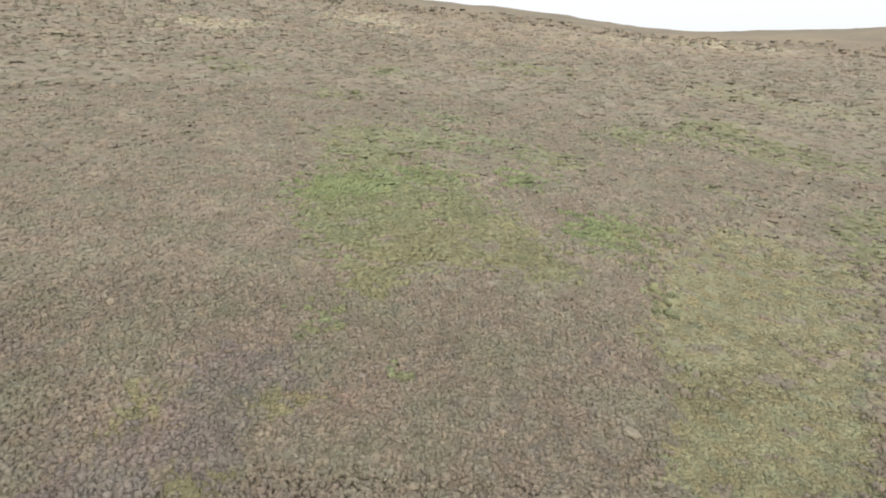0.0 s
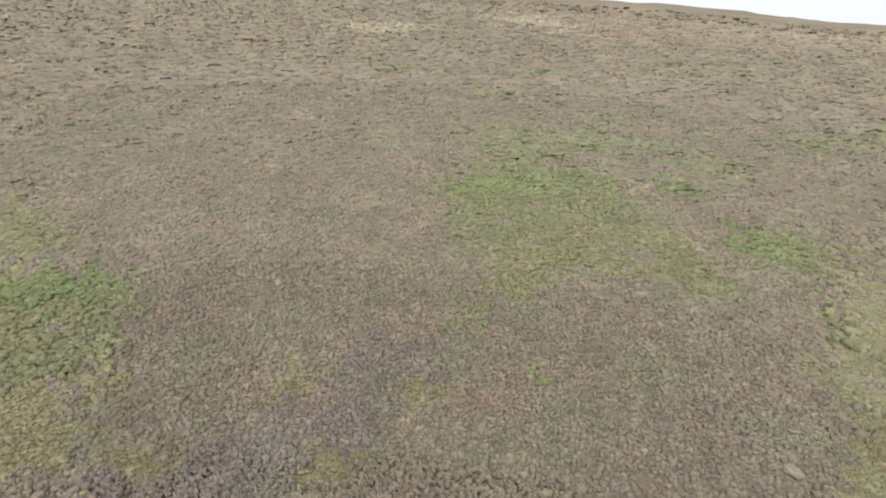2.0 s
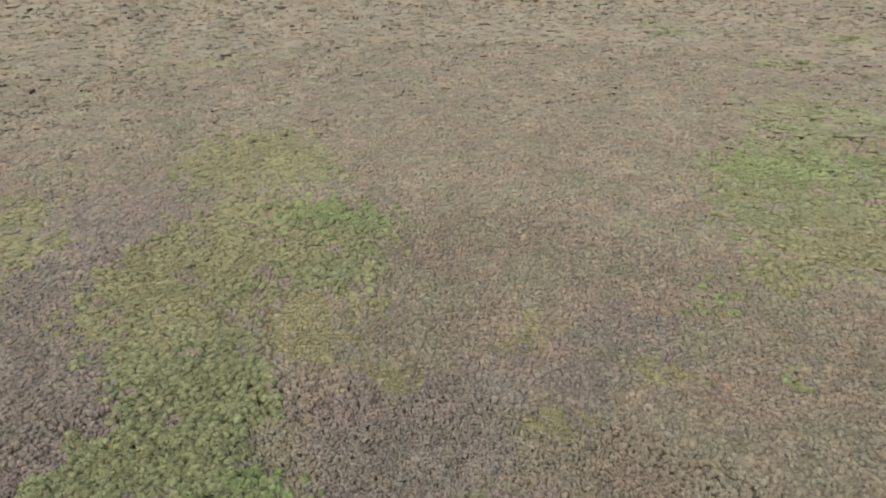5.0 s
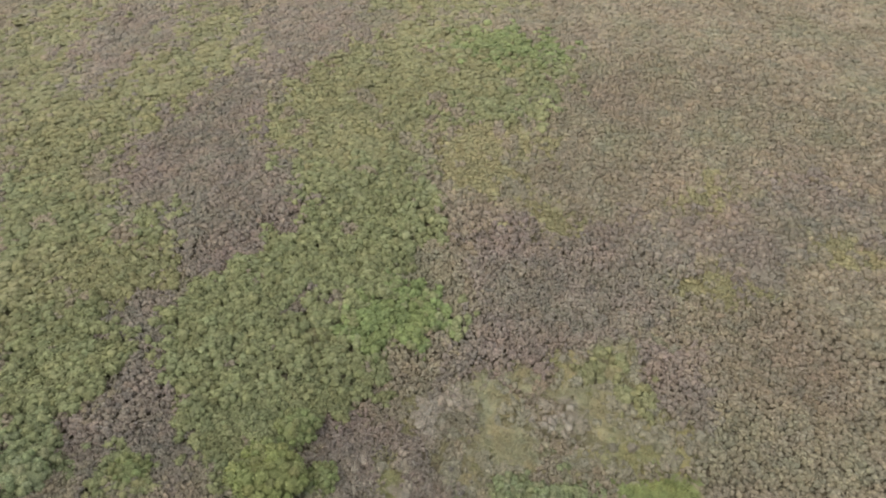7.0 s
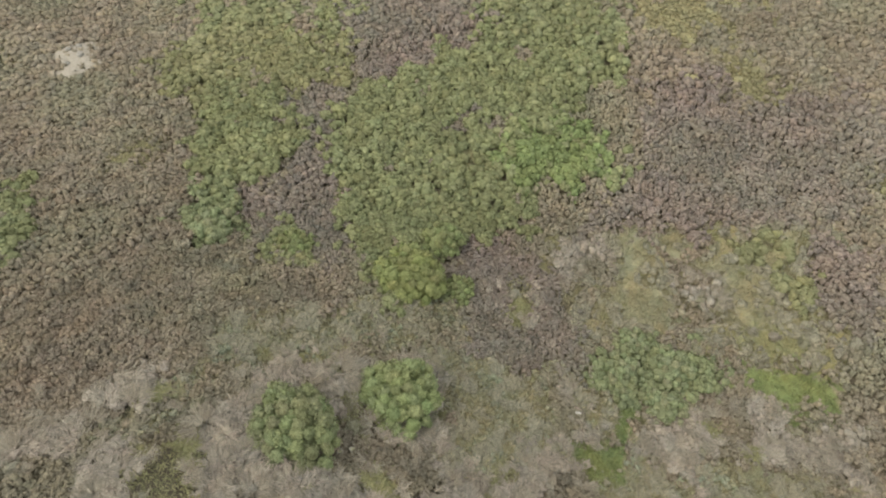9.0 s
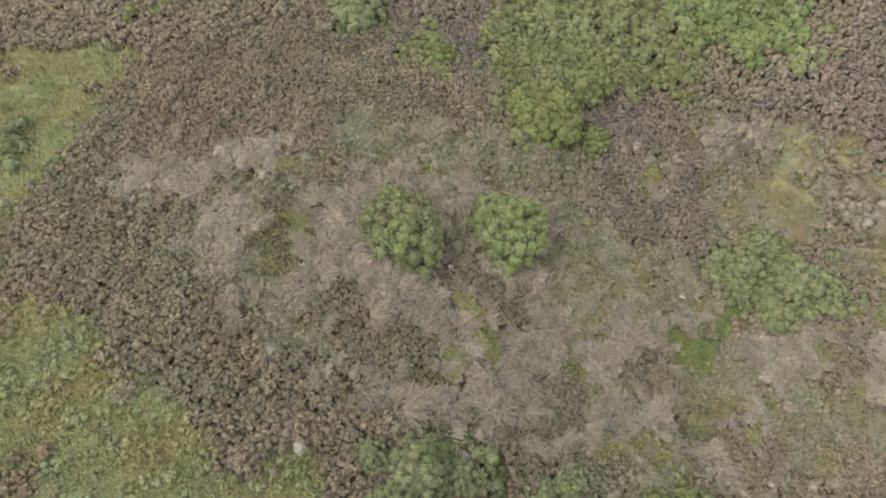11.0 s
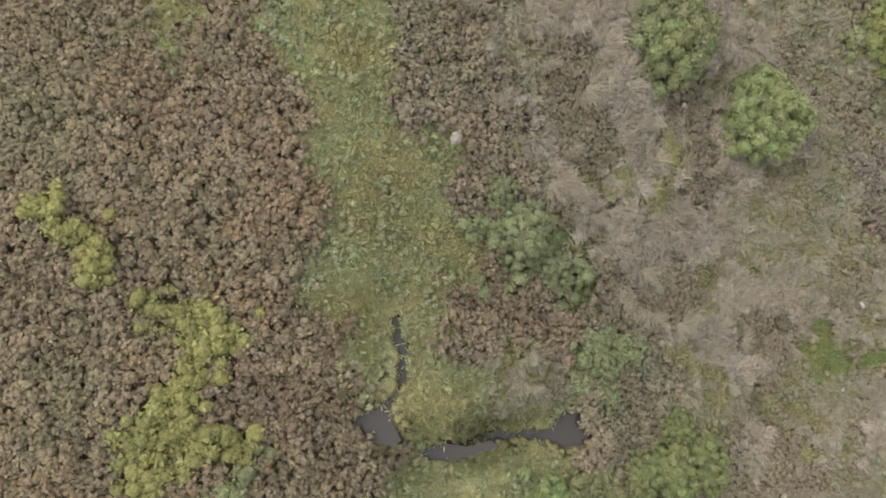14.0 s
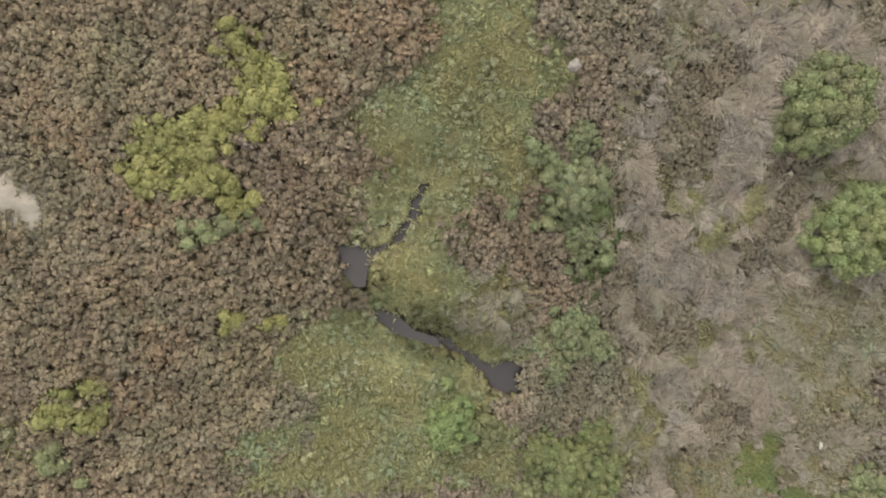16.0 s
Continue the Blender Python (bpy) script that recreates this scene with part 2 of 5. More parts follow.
patch("green", [(-41.0, -2.1), (-36.9, 0.0), (-31.8, 1.8), (-32.5, 2.9), (-31.5, 4.3), (-29.6, 3.7), (-29.0, 2.4), (-26.3, 2.2), (-26.2, 0.7), (-27.4, -0.4), (-29.4, -2.3), (-29.3, -3.6)])
patch("green", [(-26.1, -4.0), (-27.3, -2.6), (-27.7, -1.3), (-25.4, -0.2), (-23.0, -0.5), (-22.0, 0.2), (-20.3, -1.0), (-20.7, -2.0), (-19.6, -2.8), (-18.3, -3.5), (-16.7, -4.3), (-16.9, -4.7)])
patch("fern", [(-21.1, -4.4), (-20.7, -3.5), (-19.1, -2.9), (-16.9, -3.9), (-17.5, -4.7)])
patch("olive", [(-38.7, 15.4), (-41.1, 21.6), (-40.3, 27.0), (-34.8, 29.0), (-31.3, 29.9), (-27.9, 25.3), (-28.0, 21.8), (-29.6, 19.7), (-26.9, 17.3), (-26.0, 15.5), (-27.2, 14.5), (-28.3, 12.3), (-30.9, 11.0), (-35.2, 10.6), (-37.4, 12.7)])
patch("bright", [(-35.9, 25.3), (-35.7, 28.7), (-32.6, 30.1), (-28.7, 29.8), (-26.3, 27.2), (-28.1, 26.9), (-31.1, 26.8), (-33.5, 25.4)])
patch("green", [(-28.5, 29.6), (-26.3, 27.2), (-25.1, 25.2), (-24.9, 23.1), (-27.1, 20.6), (-29.8, 18.6), (-31.0, 18.6), (-29.4, 20.8), (-27.6, 23.2), (-28.1, 26.0), (-29.6, 28.3)])
patch("green", [(-31.3, 10.5), (-28.3, 12.3), (-27.3, 15.3), (-26.6, 17.1), (-24.6, 14.9), (-22.6, 15.6), (-21.3, 14.6), (-20.7, 13.1), (-20.9, 11.7), (-20.0, 10.4), (-18.8, 11.8), (-17.3, 10.6), (-16.7, 12.0), (-15.9, 11.7), (-16.5, 10.3), (-17.4, 8.7), (-16.6, 7.4), (-15.3, 6.0), (-15.1, 4.8), (-15.4, 3.6), (-14.9, 2.6), (-13.3, 2.0), (-14.0, 0.4), (-15.5, 1.0), (-16.4, 0.1), (-17.6, 0.3), (-17.9, 1.9), (-19.9, 0.8), (-21.8, 1.2), (-23.5, 1.7), (-24.6, 4.0), (-24.5, 6.1), (-25.7, 7.2), (-26.3, 9.9), (-29.0, 10.1)])
patch("mauve", [(-21.4, 6.5), (-21.1, 7.4), (-19.8, 6.9), (-19.7, 6.1)])
patch("bright", [(-21.0, 8.1), (-20.3, 10.6), (-18.8, 11.8), (-17.0, 10.5), (-17.4, 8.7), (-18.1, 7.5)])
patch("straw", [(-27.7, 18.3), (-26.6, 21.1), (-24.3, 23.4), (-22.4, 22.7), (-21.6, 19.6), (-21.7, 17.4), (-23.3, 16.1), (-24.6, 16.3)])
patch("straw", [(-20.9, 17.9), (-20.4, 19.8), (-17.0, 20.2), (-16.9, 18.7), (-18.8, 17.5)])
patch("straw", [(-15.6, 23.6), (-15.7, 25.8), (-14.7, 27.6), (-14.1, 27.1), (-14.7, 25.0)])
patch("straw", [(-9.7, 26.2), (-9.1, 26.9), (-6.8, 26.6), (-6.3, 25.7), (-8.3, 25.6)])
patch("straw", [(-12.4, 20.3), (-12.7, 22.4), (-12.1, 24.0), (-10.7, 22.0), (-8.6, 23.2), (-10.0, 21.0), (-11.6, 19.7)])
patch("olive", [(-16.6, -2.3), (-16.7, -1.5), (-15.9, -1.4), (-15.5, -2.1), (-15.8, -2.4)])
patch("mauve", [(-15.4, 3.7), (-14.1, 7.2), (-16.0, 10.5), (-17.3, 16.3), (-17.3, 20.1), (-16.5, 22.6), (-11.4, 18.8), (-13.0, 16.1), (-13.5, 11.7), (-12.3, 7.8), (-12.6, 4.3), (-13.2, 2.9)])
patch("old", [(-13.9, -9.9), (-17.6, -9.8), (-21.2, -9.0), (-21.9, -6.5), (-20.3, -5.0), (-16.5, -4.2), (-15.6, -2.2), (-15.2, -0.8), (-13.9, -0.4), (-13.9, -2.8), (-14.5, -5.8), (-13.4, -6.5), (-12.7, -7.8), (-12.0, -8.9), (-11.2, -9.4)])
patch("green", [(-22.0, -11.5), (-22.5, -10.5), (-20.3, -9.4), (-18.2, -9.9), (-17.2, -10.6)])
patch("straw", [(-23.0, -7.8), (-24.4, -5.7), (-23.4, -5.1), (-22.2, -6.2)])
patch("olive", [(-28.8, -5.5), (-31.4, -4.0), (-31.5, -0.5), (-29.1, 2.9), (-26.2, 3.0), (-25.3, 1.5), (-26.2, -0.3), (-25.9, -1.4), (-27.0, -2.5), (-25.2, -3.6), (-27.8, -5.3)])
patch("green", [(-24.9, -4.1), (-27.0, -2.5), (-25.4, -1.0), (-22.8, -0.7), (-22.2, 0.1), (-20.7, -1.1), (-20.0, -2.5), (-19.6, -3.9), (-21.9, -4.1)])
patch("fern", [(-18.9, -5.1), (-19.3, -3.9), (-18.5, -3.1), (-17.3, -3.6), (-17.7, -4.8)])
patch("green", [(-16.9, -2.2), (-16.8, -1.2), (-15.9, -1.2), (-16.1, -2.5)])
patch("green", [(-23.9, 2.1), (-24.6, 4.3), (-24.3, 6.9), (-24.9, 11.0), (-23.2, 14.9), (-21.7, 14.7), (-21.1, 12.5), (-20.0, 9.9), (-18.6, 11.3), (-17.1, 11.3), (-16.7, 9.9), (-17.1, 7.6), (-16.7, 6.9), (-15.6, 6.9), (-15.2, 5.4), (-15.5, 3.3), (-13.9, 2.7), (-13.3, 1.7), (-13.4, 0.6), (-15.3, 0.9), (-15.9, 0.1), (-17.0, -0.2), (-18.3, 0.7), (-20.0, 0.3), (-22.0, 1.2)])
patch("mauve", [(-21.9, 5.5), (-21.3, 7.3), (-20.4, 7.2), (-20.5, 5.8)])
patch("straw", [(-19.5, 5.5), (-19.6, 6.6), (-18.4, 6.6), (-18.1, 5.1)])
patch("bright", [(-19.2, 7.0), (-19.9, 8.8), (-19.1, 10.5), (-17.9, 11.4), (-16.8, 10.7), (-17.3, 7.7), (-18.1, 6.8)])
patch("mixed", [(-13.1, -4.6), (-13.7, -2.5), (-13.3, -0.5), (-13.9, 0.5), (-13.0, 0.5), (-13.7, 2.6), (-12.8, 2.7), (-11.7, 1.2), (-12.0, -0.7), (-11.3, -1.7), (-11.9, -3.4), (-12.4, -4.2)])
patch("straw", [(-14.6, 5.8), (-14.9, 7.6), (-14.2, 8.7), (-13.5, 7.6), (-13.7, 5.9)])
patch("sedge", [(-12.3, 7.3), (-12.8, 10.1), (-13.2, 13.9), (-12.4, 16.2), (-10.6, 18.2), (-6.7, 15.2), (-6.8, 13.9), (-7.9, 12.7), (-8.9, 11.3), (-10.3, 9.9), (-10.9, 8.0)])
patch("mixed", [(-12.8, 2.7), (-12.8, 7.6), (-11.0, 7.6), (-9.7, 6.5), (-8.4, 6.7), (-7.2, 5.1), (-8.8, 2.7), (-10.1, 1.4)])
patch("mauve", [(-13.2, 3.1), (-12.4, 4.2), (-12.0, 6.3), (-11.0, 6.9), (-9.7, 6.5), (-10.0, 4.9), (-10.8, 3.8), (-11.6, 2.7)])
patch("dead", [(-11.2, -9.4), (-11.7, -8.3), (-11.6, -5.9), (-11.8, -3.1), (-11.4, -1.0), (-11.4, 1.8), (-8.9, 1.5), (-9.0, 4.9), (-7.8, 5.9), (-6.9, 4.8), (-5.6, 4.2), (-8.3, -8.9)])
patch("mixed", [(-10.1, -7.0), (-11.2, -5.9), (-12.6, -4.2), (-11.9, -3.5), (-10.8, -4.6), (-9.5, -5.8), (-9.4, -6.5)])
patch("mixed", [(-11.2, 1.8), (-10.2, 3.3), (-9.0, 3.8), (-8.5, 1.7), (-9.0, 0.6)])
patch("dead", [(-7.4, 7.2), (-7.4, 10.3), (-7.0, 12.1), (-5.4, 11.5), (-5.0, 13.8), (-3.4, 12.3), (-5.9, 9.3), (-6.0, 6.9)])
patch("mixed", [(-6.3, 5.8), (-5.7, 9.1), (-3.4, 12.3), (-3.0, 11.9), (-5.3, 5.2)])
patch("fern", [(-10.0, 6.7), (-10.3, 8.8), (-9.0, 11.1), (-7.5, 10.4), (-8.0, 8.6), (-8.3, 6.9)])
patch("moss", [(-8.5, 11.2), (-7.7, 12.6), (-6.7, 13.7), (-6.1, 13.2), (-5.4, 11.6), (-6.4, 12.2), (-7.7, 10.9)])
patch("moss", [(-8.6, 6.8), (-8.1, 7.8), (-7.1, 6.8), (-7.3, 6.1)])
patch("moss", [(-7.2, 5.0), (-7.2, 6.0), (-5.8, 5.5), (-5.9, 4.4)])
patch("grass", [(-12.8, -13.6), (-15.5, -13.9), (-15.9, -10.4), (-13.4, -10.2), (-11.2, -10.3), (-8.8, -11.2), (-8.0, -11.6)])
patch("fern", [(-12.3, -13.1), (-11.9, -12.0), (-11.1, -11.8), (-10.9, -12.8)])
patch("old", [(-8.2, -12.2), (-9.5, -8.9), (-8.5, -7.8), (-8.0, -7.0), (-6.7, -6.4), (-5.8, -5.6), (-5.0, -4.7), (-4.2, -4.5), (-4.0, -5.1), (-4.0, -5.9), (-4.5, -7.0), (-5.2, -7.9), (-6.3, -8.6), (-7.2, -9.7), (-8.1, -10.9)])
patch("dead", [(-8.3, -7.4), (-9.4, -6.8), (-10.9, -5.1), (-11.7, -2.5), (-11.4, -1.3), (-9.3, -1.7), (-8.7, -0.9), (-9.1, 0.9), (-9.0, 1.9), (-8.6, 4.4), (-6.8, 4.8), (-5.4, 4.4), (-4.8, 4.8), (-4.1, 2.5), (-4.4, -0.1), (-4.3, -1.8), (-5.0, -2.2), (-4.0, -4.4), (-5.2, -4.9), (-5.8, -5.6), (-6.7, -6.4)])
patch("mixed", [(-7.3, -6.6), (-7.8, -6.1), (-7.4, -5.4), (-6.6, -5.0), (-6.7, -4.2), (-5.6, -4.2), (-5.9, -5.0), (-6.2, -6.0)])
patch("mixed", [(-11.5, 0.9), (-11.8, 2.6), (-10.2, 3.5), (-9.1, 4.3), (-8.3, 2.0), (-8.0, -0.1), (-9.9, 1.5)])
patch("mixed", [(-11.8, -2.9), (-13.8, 0.4), (-12.7, 0.7), (-11.5, -1.5)])
patch("mixed", [(-9.1, 4.5), (-10.0, 6.1), (-9.1, 7.0), (-7.8, 5.8), (-7.8, 4.7)])
patch("mauve", [(-12.6, 3.0), (-14.2, 4.0), (-14.7, 6.1), (-13.5, 6.4), (-11.4, 6.7), (-9.9, 5.9), (-9.8, 4.5), (-10.8, 3.5)])
patch("grass", [(-7.5, -14.1), (-8.3, -12.0), (-7.3, -10.3), (-6.5, -8.8), (-5.7, -8.3), (-4.9, -7.5), (-4.4, -6.7), (-4.0, -5.9), (-3.7, -5.4), (-3.4, -4.2), (-2.8, -3.8), (-2.4, -2.9), (-1.5, -3.2), (-0.5, -2.4), (0.2, -5.2), (-1.3, -5.8), (-1.9, -6.5), (-2.6, -7.5), (-3.1, -8.7), (-3.8, -9.6), (-4.4, -10.0), (-4.2, -10.8), (-3.9, -11.7)])
patch("grass", [(-2.8, -11.0), (-3.1, -10.2), (-2.2, -9.6), (-2.0, -9.1), (-1.5, -9.2), (-1.3, -9.6), (-1.4, -10.2)])
patch("rust", [(-1.8, -7.4), (-2.1, -6.8), (-1.7, -6.7), (-1.5, -7.2)])
patch("rust", [(-0.7, -6.9), (-1.1, -6.1), (-0.4, -5.8), (-0.2, -6.5)])
patch("rust", [(-1.1, -10.0), (-1.2, -9.2), (-0.6, -9.0), (-0.3, -9.6)])
patch("fern", [(-4.0, -5.9), (-4.1, -5.6), (-3.7, -5.5), (-3.6, -5.8)])
patch("moss", [(-4.0, -3.2), (-4.5, -2.1), (-4.1, -1.7), (-3.7, -2.5)])
patch("fern", [(-3.7, -3.3), (-4.1, -2.6), (-3.6, -2.4), (-3.3, -1.7), (-2.8, -1.7), (-2.5, -2.8), (-2.6, -3.8), (-2.8, -4.0), (-3.2, -3.3)])
patch("moss", [(-3.3, -1.6), (-3.8, -1.1), (-3.7, -0.6), (-3.2, -0.6), (-3.0, -1.2)])
patch("rust", [(-2.3, -2.9), (-2.9, -1.8), (-3.1, -0.5), (-2.3, -0.3), (-1.8, -1.0), (-1.4, -1.9), (-1.4, -2.5), (-1.8, -3.0)])
patch("sedge", [(-3.3, 0.4), (-4.1, 2.5), (-4.5, 4.3), (-3.0, 4.1), (-2.6, 2.6), (-2.3, 1.1)])
patch("fern", [(-2.9, -0.4), (-3.3, 0.7), (-2.6, 1.1), (-2.1, 0.6), (-2.0, -0.1)])
patch("mixed", [(-6.2, 4.7), (-7.1, 7.2), (-5.3, 7.1), (-5.7, 8.7), (-3.0, 8.5), (-3.0, 7.5), (-4.4, 7.3), (-5.0, 6.3), (-5.0, 5.0)])
patch("moss", [(-7.2, 4.8), (-7.7, 5.8), (-7.0, 6.2), (-6.3, 5.2)])
patch("moss", [(-7.9, 6.1), (-8.6, 7.7), (-7.8, 7.8), (-7.1, 6.7)])
patch("dead", [(-6.9, 7.2), (-7.3, 8.6), (-5.7, 8.7), (-5.6, 7.6)])
patch("dead", [(-4.2, 4.3), (-4.9, 6.3), (-4.4, 7.3), (-3.1, 7.3), (-2.8, 5.9), (-3.1, 4.4)])
patch("straw", [(-4.6, 4.1), (-5.9, 6.1), (-5.3, 6.6), (-4.3, 4.8)])
patch("heather", [(-4.0, -6.0), (-5.2, -5.8), (-5.1, -5.1), (-5.8, -4.0), (-5.8, -2.6), (-4.7, -3.1), (-3.4, -3.6), (-3.7, -5.0)])
patch("dead", [(-4.9, -4.1), (-8.4, -3.0), (-9.3, -1.8), (-8.4, 0.5), (-7.5, 2.0), (-7.9, 4.8), (-6.3, 4.8), (-4.8, 3.9), (-3.9, 1.3), (-4.0, -0.6), (-4.8, -2.8)])
patch("mixed", [(-7.7, 0.3), (-9.9, 1.3), (-10.7, 3.1), (-10.1, 6.1), (-7.9, 4.8), (-7.5, 2.3)])
patch("dead", [(-8.0, 4.3), (-10.0, 5.1), (-9.8, 6.0), (-7.8, 5.4)])
patch("grass", [(-1.6, -6.5), (-3.9, -6.1), (-3.8, -5.2), (-3.6, -4.2), (-2.6, -4.1), (-2.3, -3.5), (-2.8, -3.2), (-1.2, -3.0), (-0.8, -2.3), (-0.8, -1.7), (-2.3, -1.2), (-2.0, 0.5), (-1.2, 1.0), (-0.4, 0.8), (-1.1, 1.9), (-0.2, 3.3), (4.8, 0.7), (4.4, -0.2), (3.3, -0.4), (2.8, -1.3), (2.3, -2.0), (1.5, -2.2), (1.2, -3.4), (0.0, -4.1), (-0.5, -5.1), (-0.7, -5.6), (-1.3, -6.1)])
patch("sedge", [(-0.8, -1.7), (-2.3, -1.1), (-2.0, -0.0), (-0.8, -0.3), (-0.3, -1.1)])
patch("heather", [(-1.4, 0.3), (-2.4, 0.7), (-3.7, 1.2), (-3.8, 2.5), (-2.1, 1.8), (-1.2, 1.0)])
patch("rust", [(-1.4, -3.1), (-2.1, -3.1), (-2.7, -2.7), (-3.0, -1.7), (-2.9, -1.0), (-2.3, -1.0), (-1.6, -1.5), (-0.9, -2.2)])
patch("fern", [(-3.0, -3.2), (-3.5, -3.3), (-4.1, -2.8), (-3.8, -2.0), (-4.0, -1.4), (-3.4, -1.1), (-2.9, -1.5), (-3.0, -2.3)])
patch("moss", [(-3.3, -1.2), (-3.9, -1.2), (-3.6, -0.5), (-3.1, -0.7)])
patch("moss", [(-4.2, -2.5), (-4.4, -2.3), (-4.2, -1.1), (-3.9, -1.3)])
patch("fern", [(-2.1, -0.5), (-3.1, -0.5), (-3.5, 0.1), (-3.2, 0.7), (-2.3, 0.5)])
patch("bright", [(0.9, 0.7), (0.4, 0.6), (-0.1, 1.1), (0.2, 1.5), (0.7, 1.6), (0.9, 1.2)])
patch("green", [(-0.2, 0.9), (-0.8, 1.0), (-0.4, 1.7), (0.2, 1.7)])
patch("green", [(-1.0, 2.3), (-1.9, 2.4), (-3.0, 3.6), (-2.8, 4.6), (-0.5, 3.4)])
patch("sedge", [(-3.8, 2.2), (-4.7, 2.8), (-4.5, 3.9), (-3.6, 3.0)])
patch("moss", [(-6.2, 4.5), (-7.7, 4.9), (-7.4, 6.1), (-6.4, 5.9)])
patch("lime", [(2.0, -6.4), (1.3, -6.5), (1.1, -6.0), (1.5, -5.4), (2.1, -5.3), (2.4, -5.0), (2.4, -4.6), (2.8, -4.3), (3.2, -4.5), (3.5, -4.9), (4.1, -5.2), (3.6, -5.4), (3.4, -5.8), (3.0, -6.0), (2.4, -5.9)])
patch("fern", [(3.5, -4.6), (2.8, -4.3), (3.1, -3.6), (3.7, -3.8)])
patch("lime", [(3.9, -2.5), (3.4, -2.3), (3.7, -2.0), (4.0, -2.1)])
patch("lime", [(6.5, -2.2), (5.8, -1.9), (6.1, -1.5), (6.7, -1.7)])
patch("green", [(7.5, -1.3), (7.1, -1.2), (7.4, -0.6), (7.8, -0.8)])
patch("grass", [(7.5, -2.2), (7.2, -1.6), (7.5, -1.3), (7.8, -1.5)])
patch("mauve", [(1.9, -5.4), (1.4, -5.3), (1.6, -4.8), (2.1, -4.9)])
patch("rust", [(-0.2, -6.9), (-1.6, -6.5), (-1.4, -6.1), (-0.2, -6.3)])
patch("rust", [(1.0, -6.1), (0.1, -6.0), (0.4, -5.4), (1.0, -5.5)])
patch("rust", [(5.2, -6.6), (4.2, -6.5), (4.4, -5.7), (5.3, -5.8)])
patch("rust", [(4.4, -5.0), (3.7, -4.8), (3.9, -4.2), (4.5, -4.4)])
patch("rust", [(2.9, -4.0), (2.4, -3.9), (2.6, -3.4), (3.0, -3.6)])
patch("rust", [(5.0, -3.0), (4.3, -2.7), (4.7, -2.0), (5.2, -2.2)])
patch("rust", [(5.7, -2.0), (5.1, -1.6), (5.5, -1.0), (6.0, -1.2)])
patch("mauve", [(-15.5, 3.5), (-15.6, 5.6), (-13.9, 6.7), (-12.3, 6.9), (-11.4, 4.9), (-12.5, 3.0)])
patch("mixed", [(-14.3, 7.9), (-14.5, 9.9), (-13.8, 12.5), (-11.6, 13.3), (-9.7, 12.1), (-10.2, 9.9), (-11.1, 7.7), (-12.3, 6.9)])
patch("dead", [(-14.5, 8.2), (-14.3, 9.6), (-13.1, 9.7), (-12.8, 8.3), (-13.4, 7.4)])
patch("dead", [(-11.9, 11.6), (-11.4, 12.7), (-10.2, 12.2), (-10.7, 11.1)])
patch("dead", [(-13.6, 4.8), (-13.1, 6.3), (-12.0, 6.1), (-12.1, 4.5)])
patch("mixed", [(-13.1, 14.2), (-12.0, 16.6), (-10.8, 16.5), (-8.9, 14.8), (-9.6, 12.3), (-11.2, 12.6)])
patch("olive", [(-12.6, 14.2), (-12.4, 15.2), (-11.4, 15.3), (-11.4, 13.9)])
patch("olive", [(-10.4, 14.8), (-10.2, 15.8), (-9.2, 14.8), (-9.4, 13.8)])
patch("mauve", [(-11.1, 16.5), (-9.8, 18.4), (-7.0, 16.0), (-7.7, 14.7), (-8.8, 15.0)])
patch("lime", [(1.6, -9.1), (1.2, -8.8), (1.2, -8.3), (1.3, -7.9), (1.8, -8.0), (2.1, -8.5)])
patch("bare", [(-31.3, -10.0), (-33.3, -9.8), (-33.6, -7.8), (-30.8, -7.7), (-29.4, -9.1)])
patch("bare", [(5.9, -5.6), (5.8, -5.6), (5.7, -5.1), (5.8, -4.9), (6.0, -5.0), (6.0, -5.3)])
patch("straw", [(-35.0, -13.2), (-34.8, -12.2), (-32.7, -11.9), (-32.2, -12.8)])
patch("pool", [(-0.49, -3.78), (-0.67, -3.75), (-0.53, -3.50), (-0.30, -3.14), (-0.09, -2.93), (0.14, -2.85), (0.13, -3.05), (-0.07, -3.26), (-0.29, -3.57)])
patch("pool", [(0.14, -2.85), (0.30, -2.78), (0.63, -2.71), (0.88, -2.62), (1.04, -2.30), (1.20, -2.34), (1.29, -2.59), (1.36, -2.83), (1.23, -3.06), (0.97, -3.03), (0.76, -2.86), (0.42, -2.91), (0.16, -3.03)])
patch("pool", [(1.22, -1.80), (0.95, -1.74), (0.77, -1.44), (0.59, -1.13), (0.21, -0.85), (0.19, -0.65), (0.45, -0.85), (0.77, -1.11), (1.04, -1.30), (1.24, -1.52)])
patch("pool", [(0.24, -0.87), (-0.13, -0.58), (-0.40, -0.19), (-0.72, 0.17), (-1.15, 0.26), (-1.37, 0.53), (-1.14, 1.00), (-0.90, 0.89), (-0.63, 0.57), (-0.48, 0.23), (-0.18, -0.17), (0.20, -0.63)])

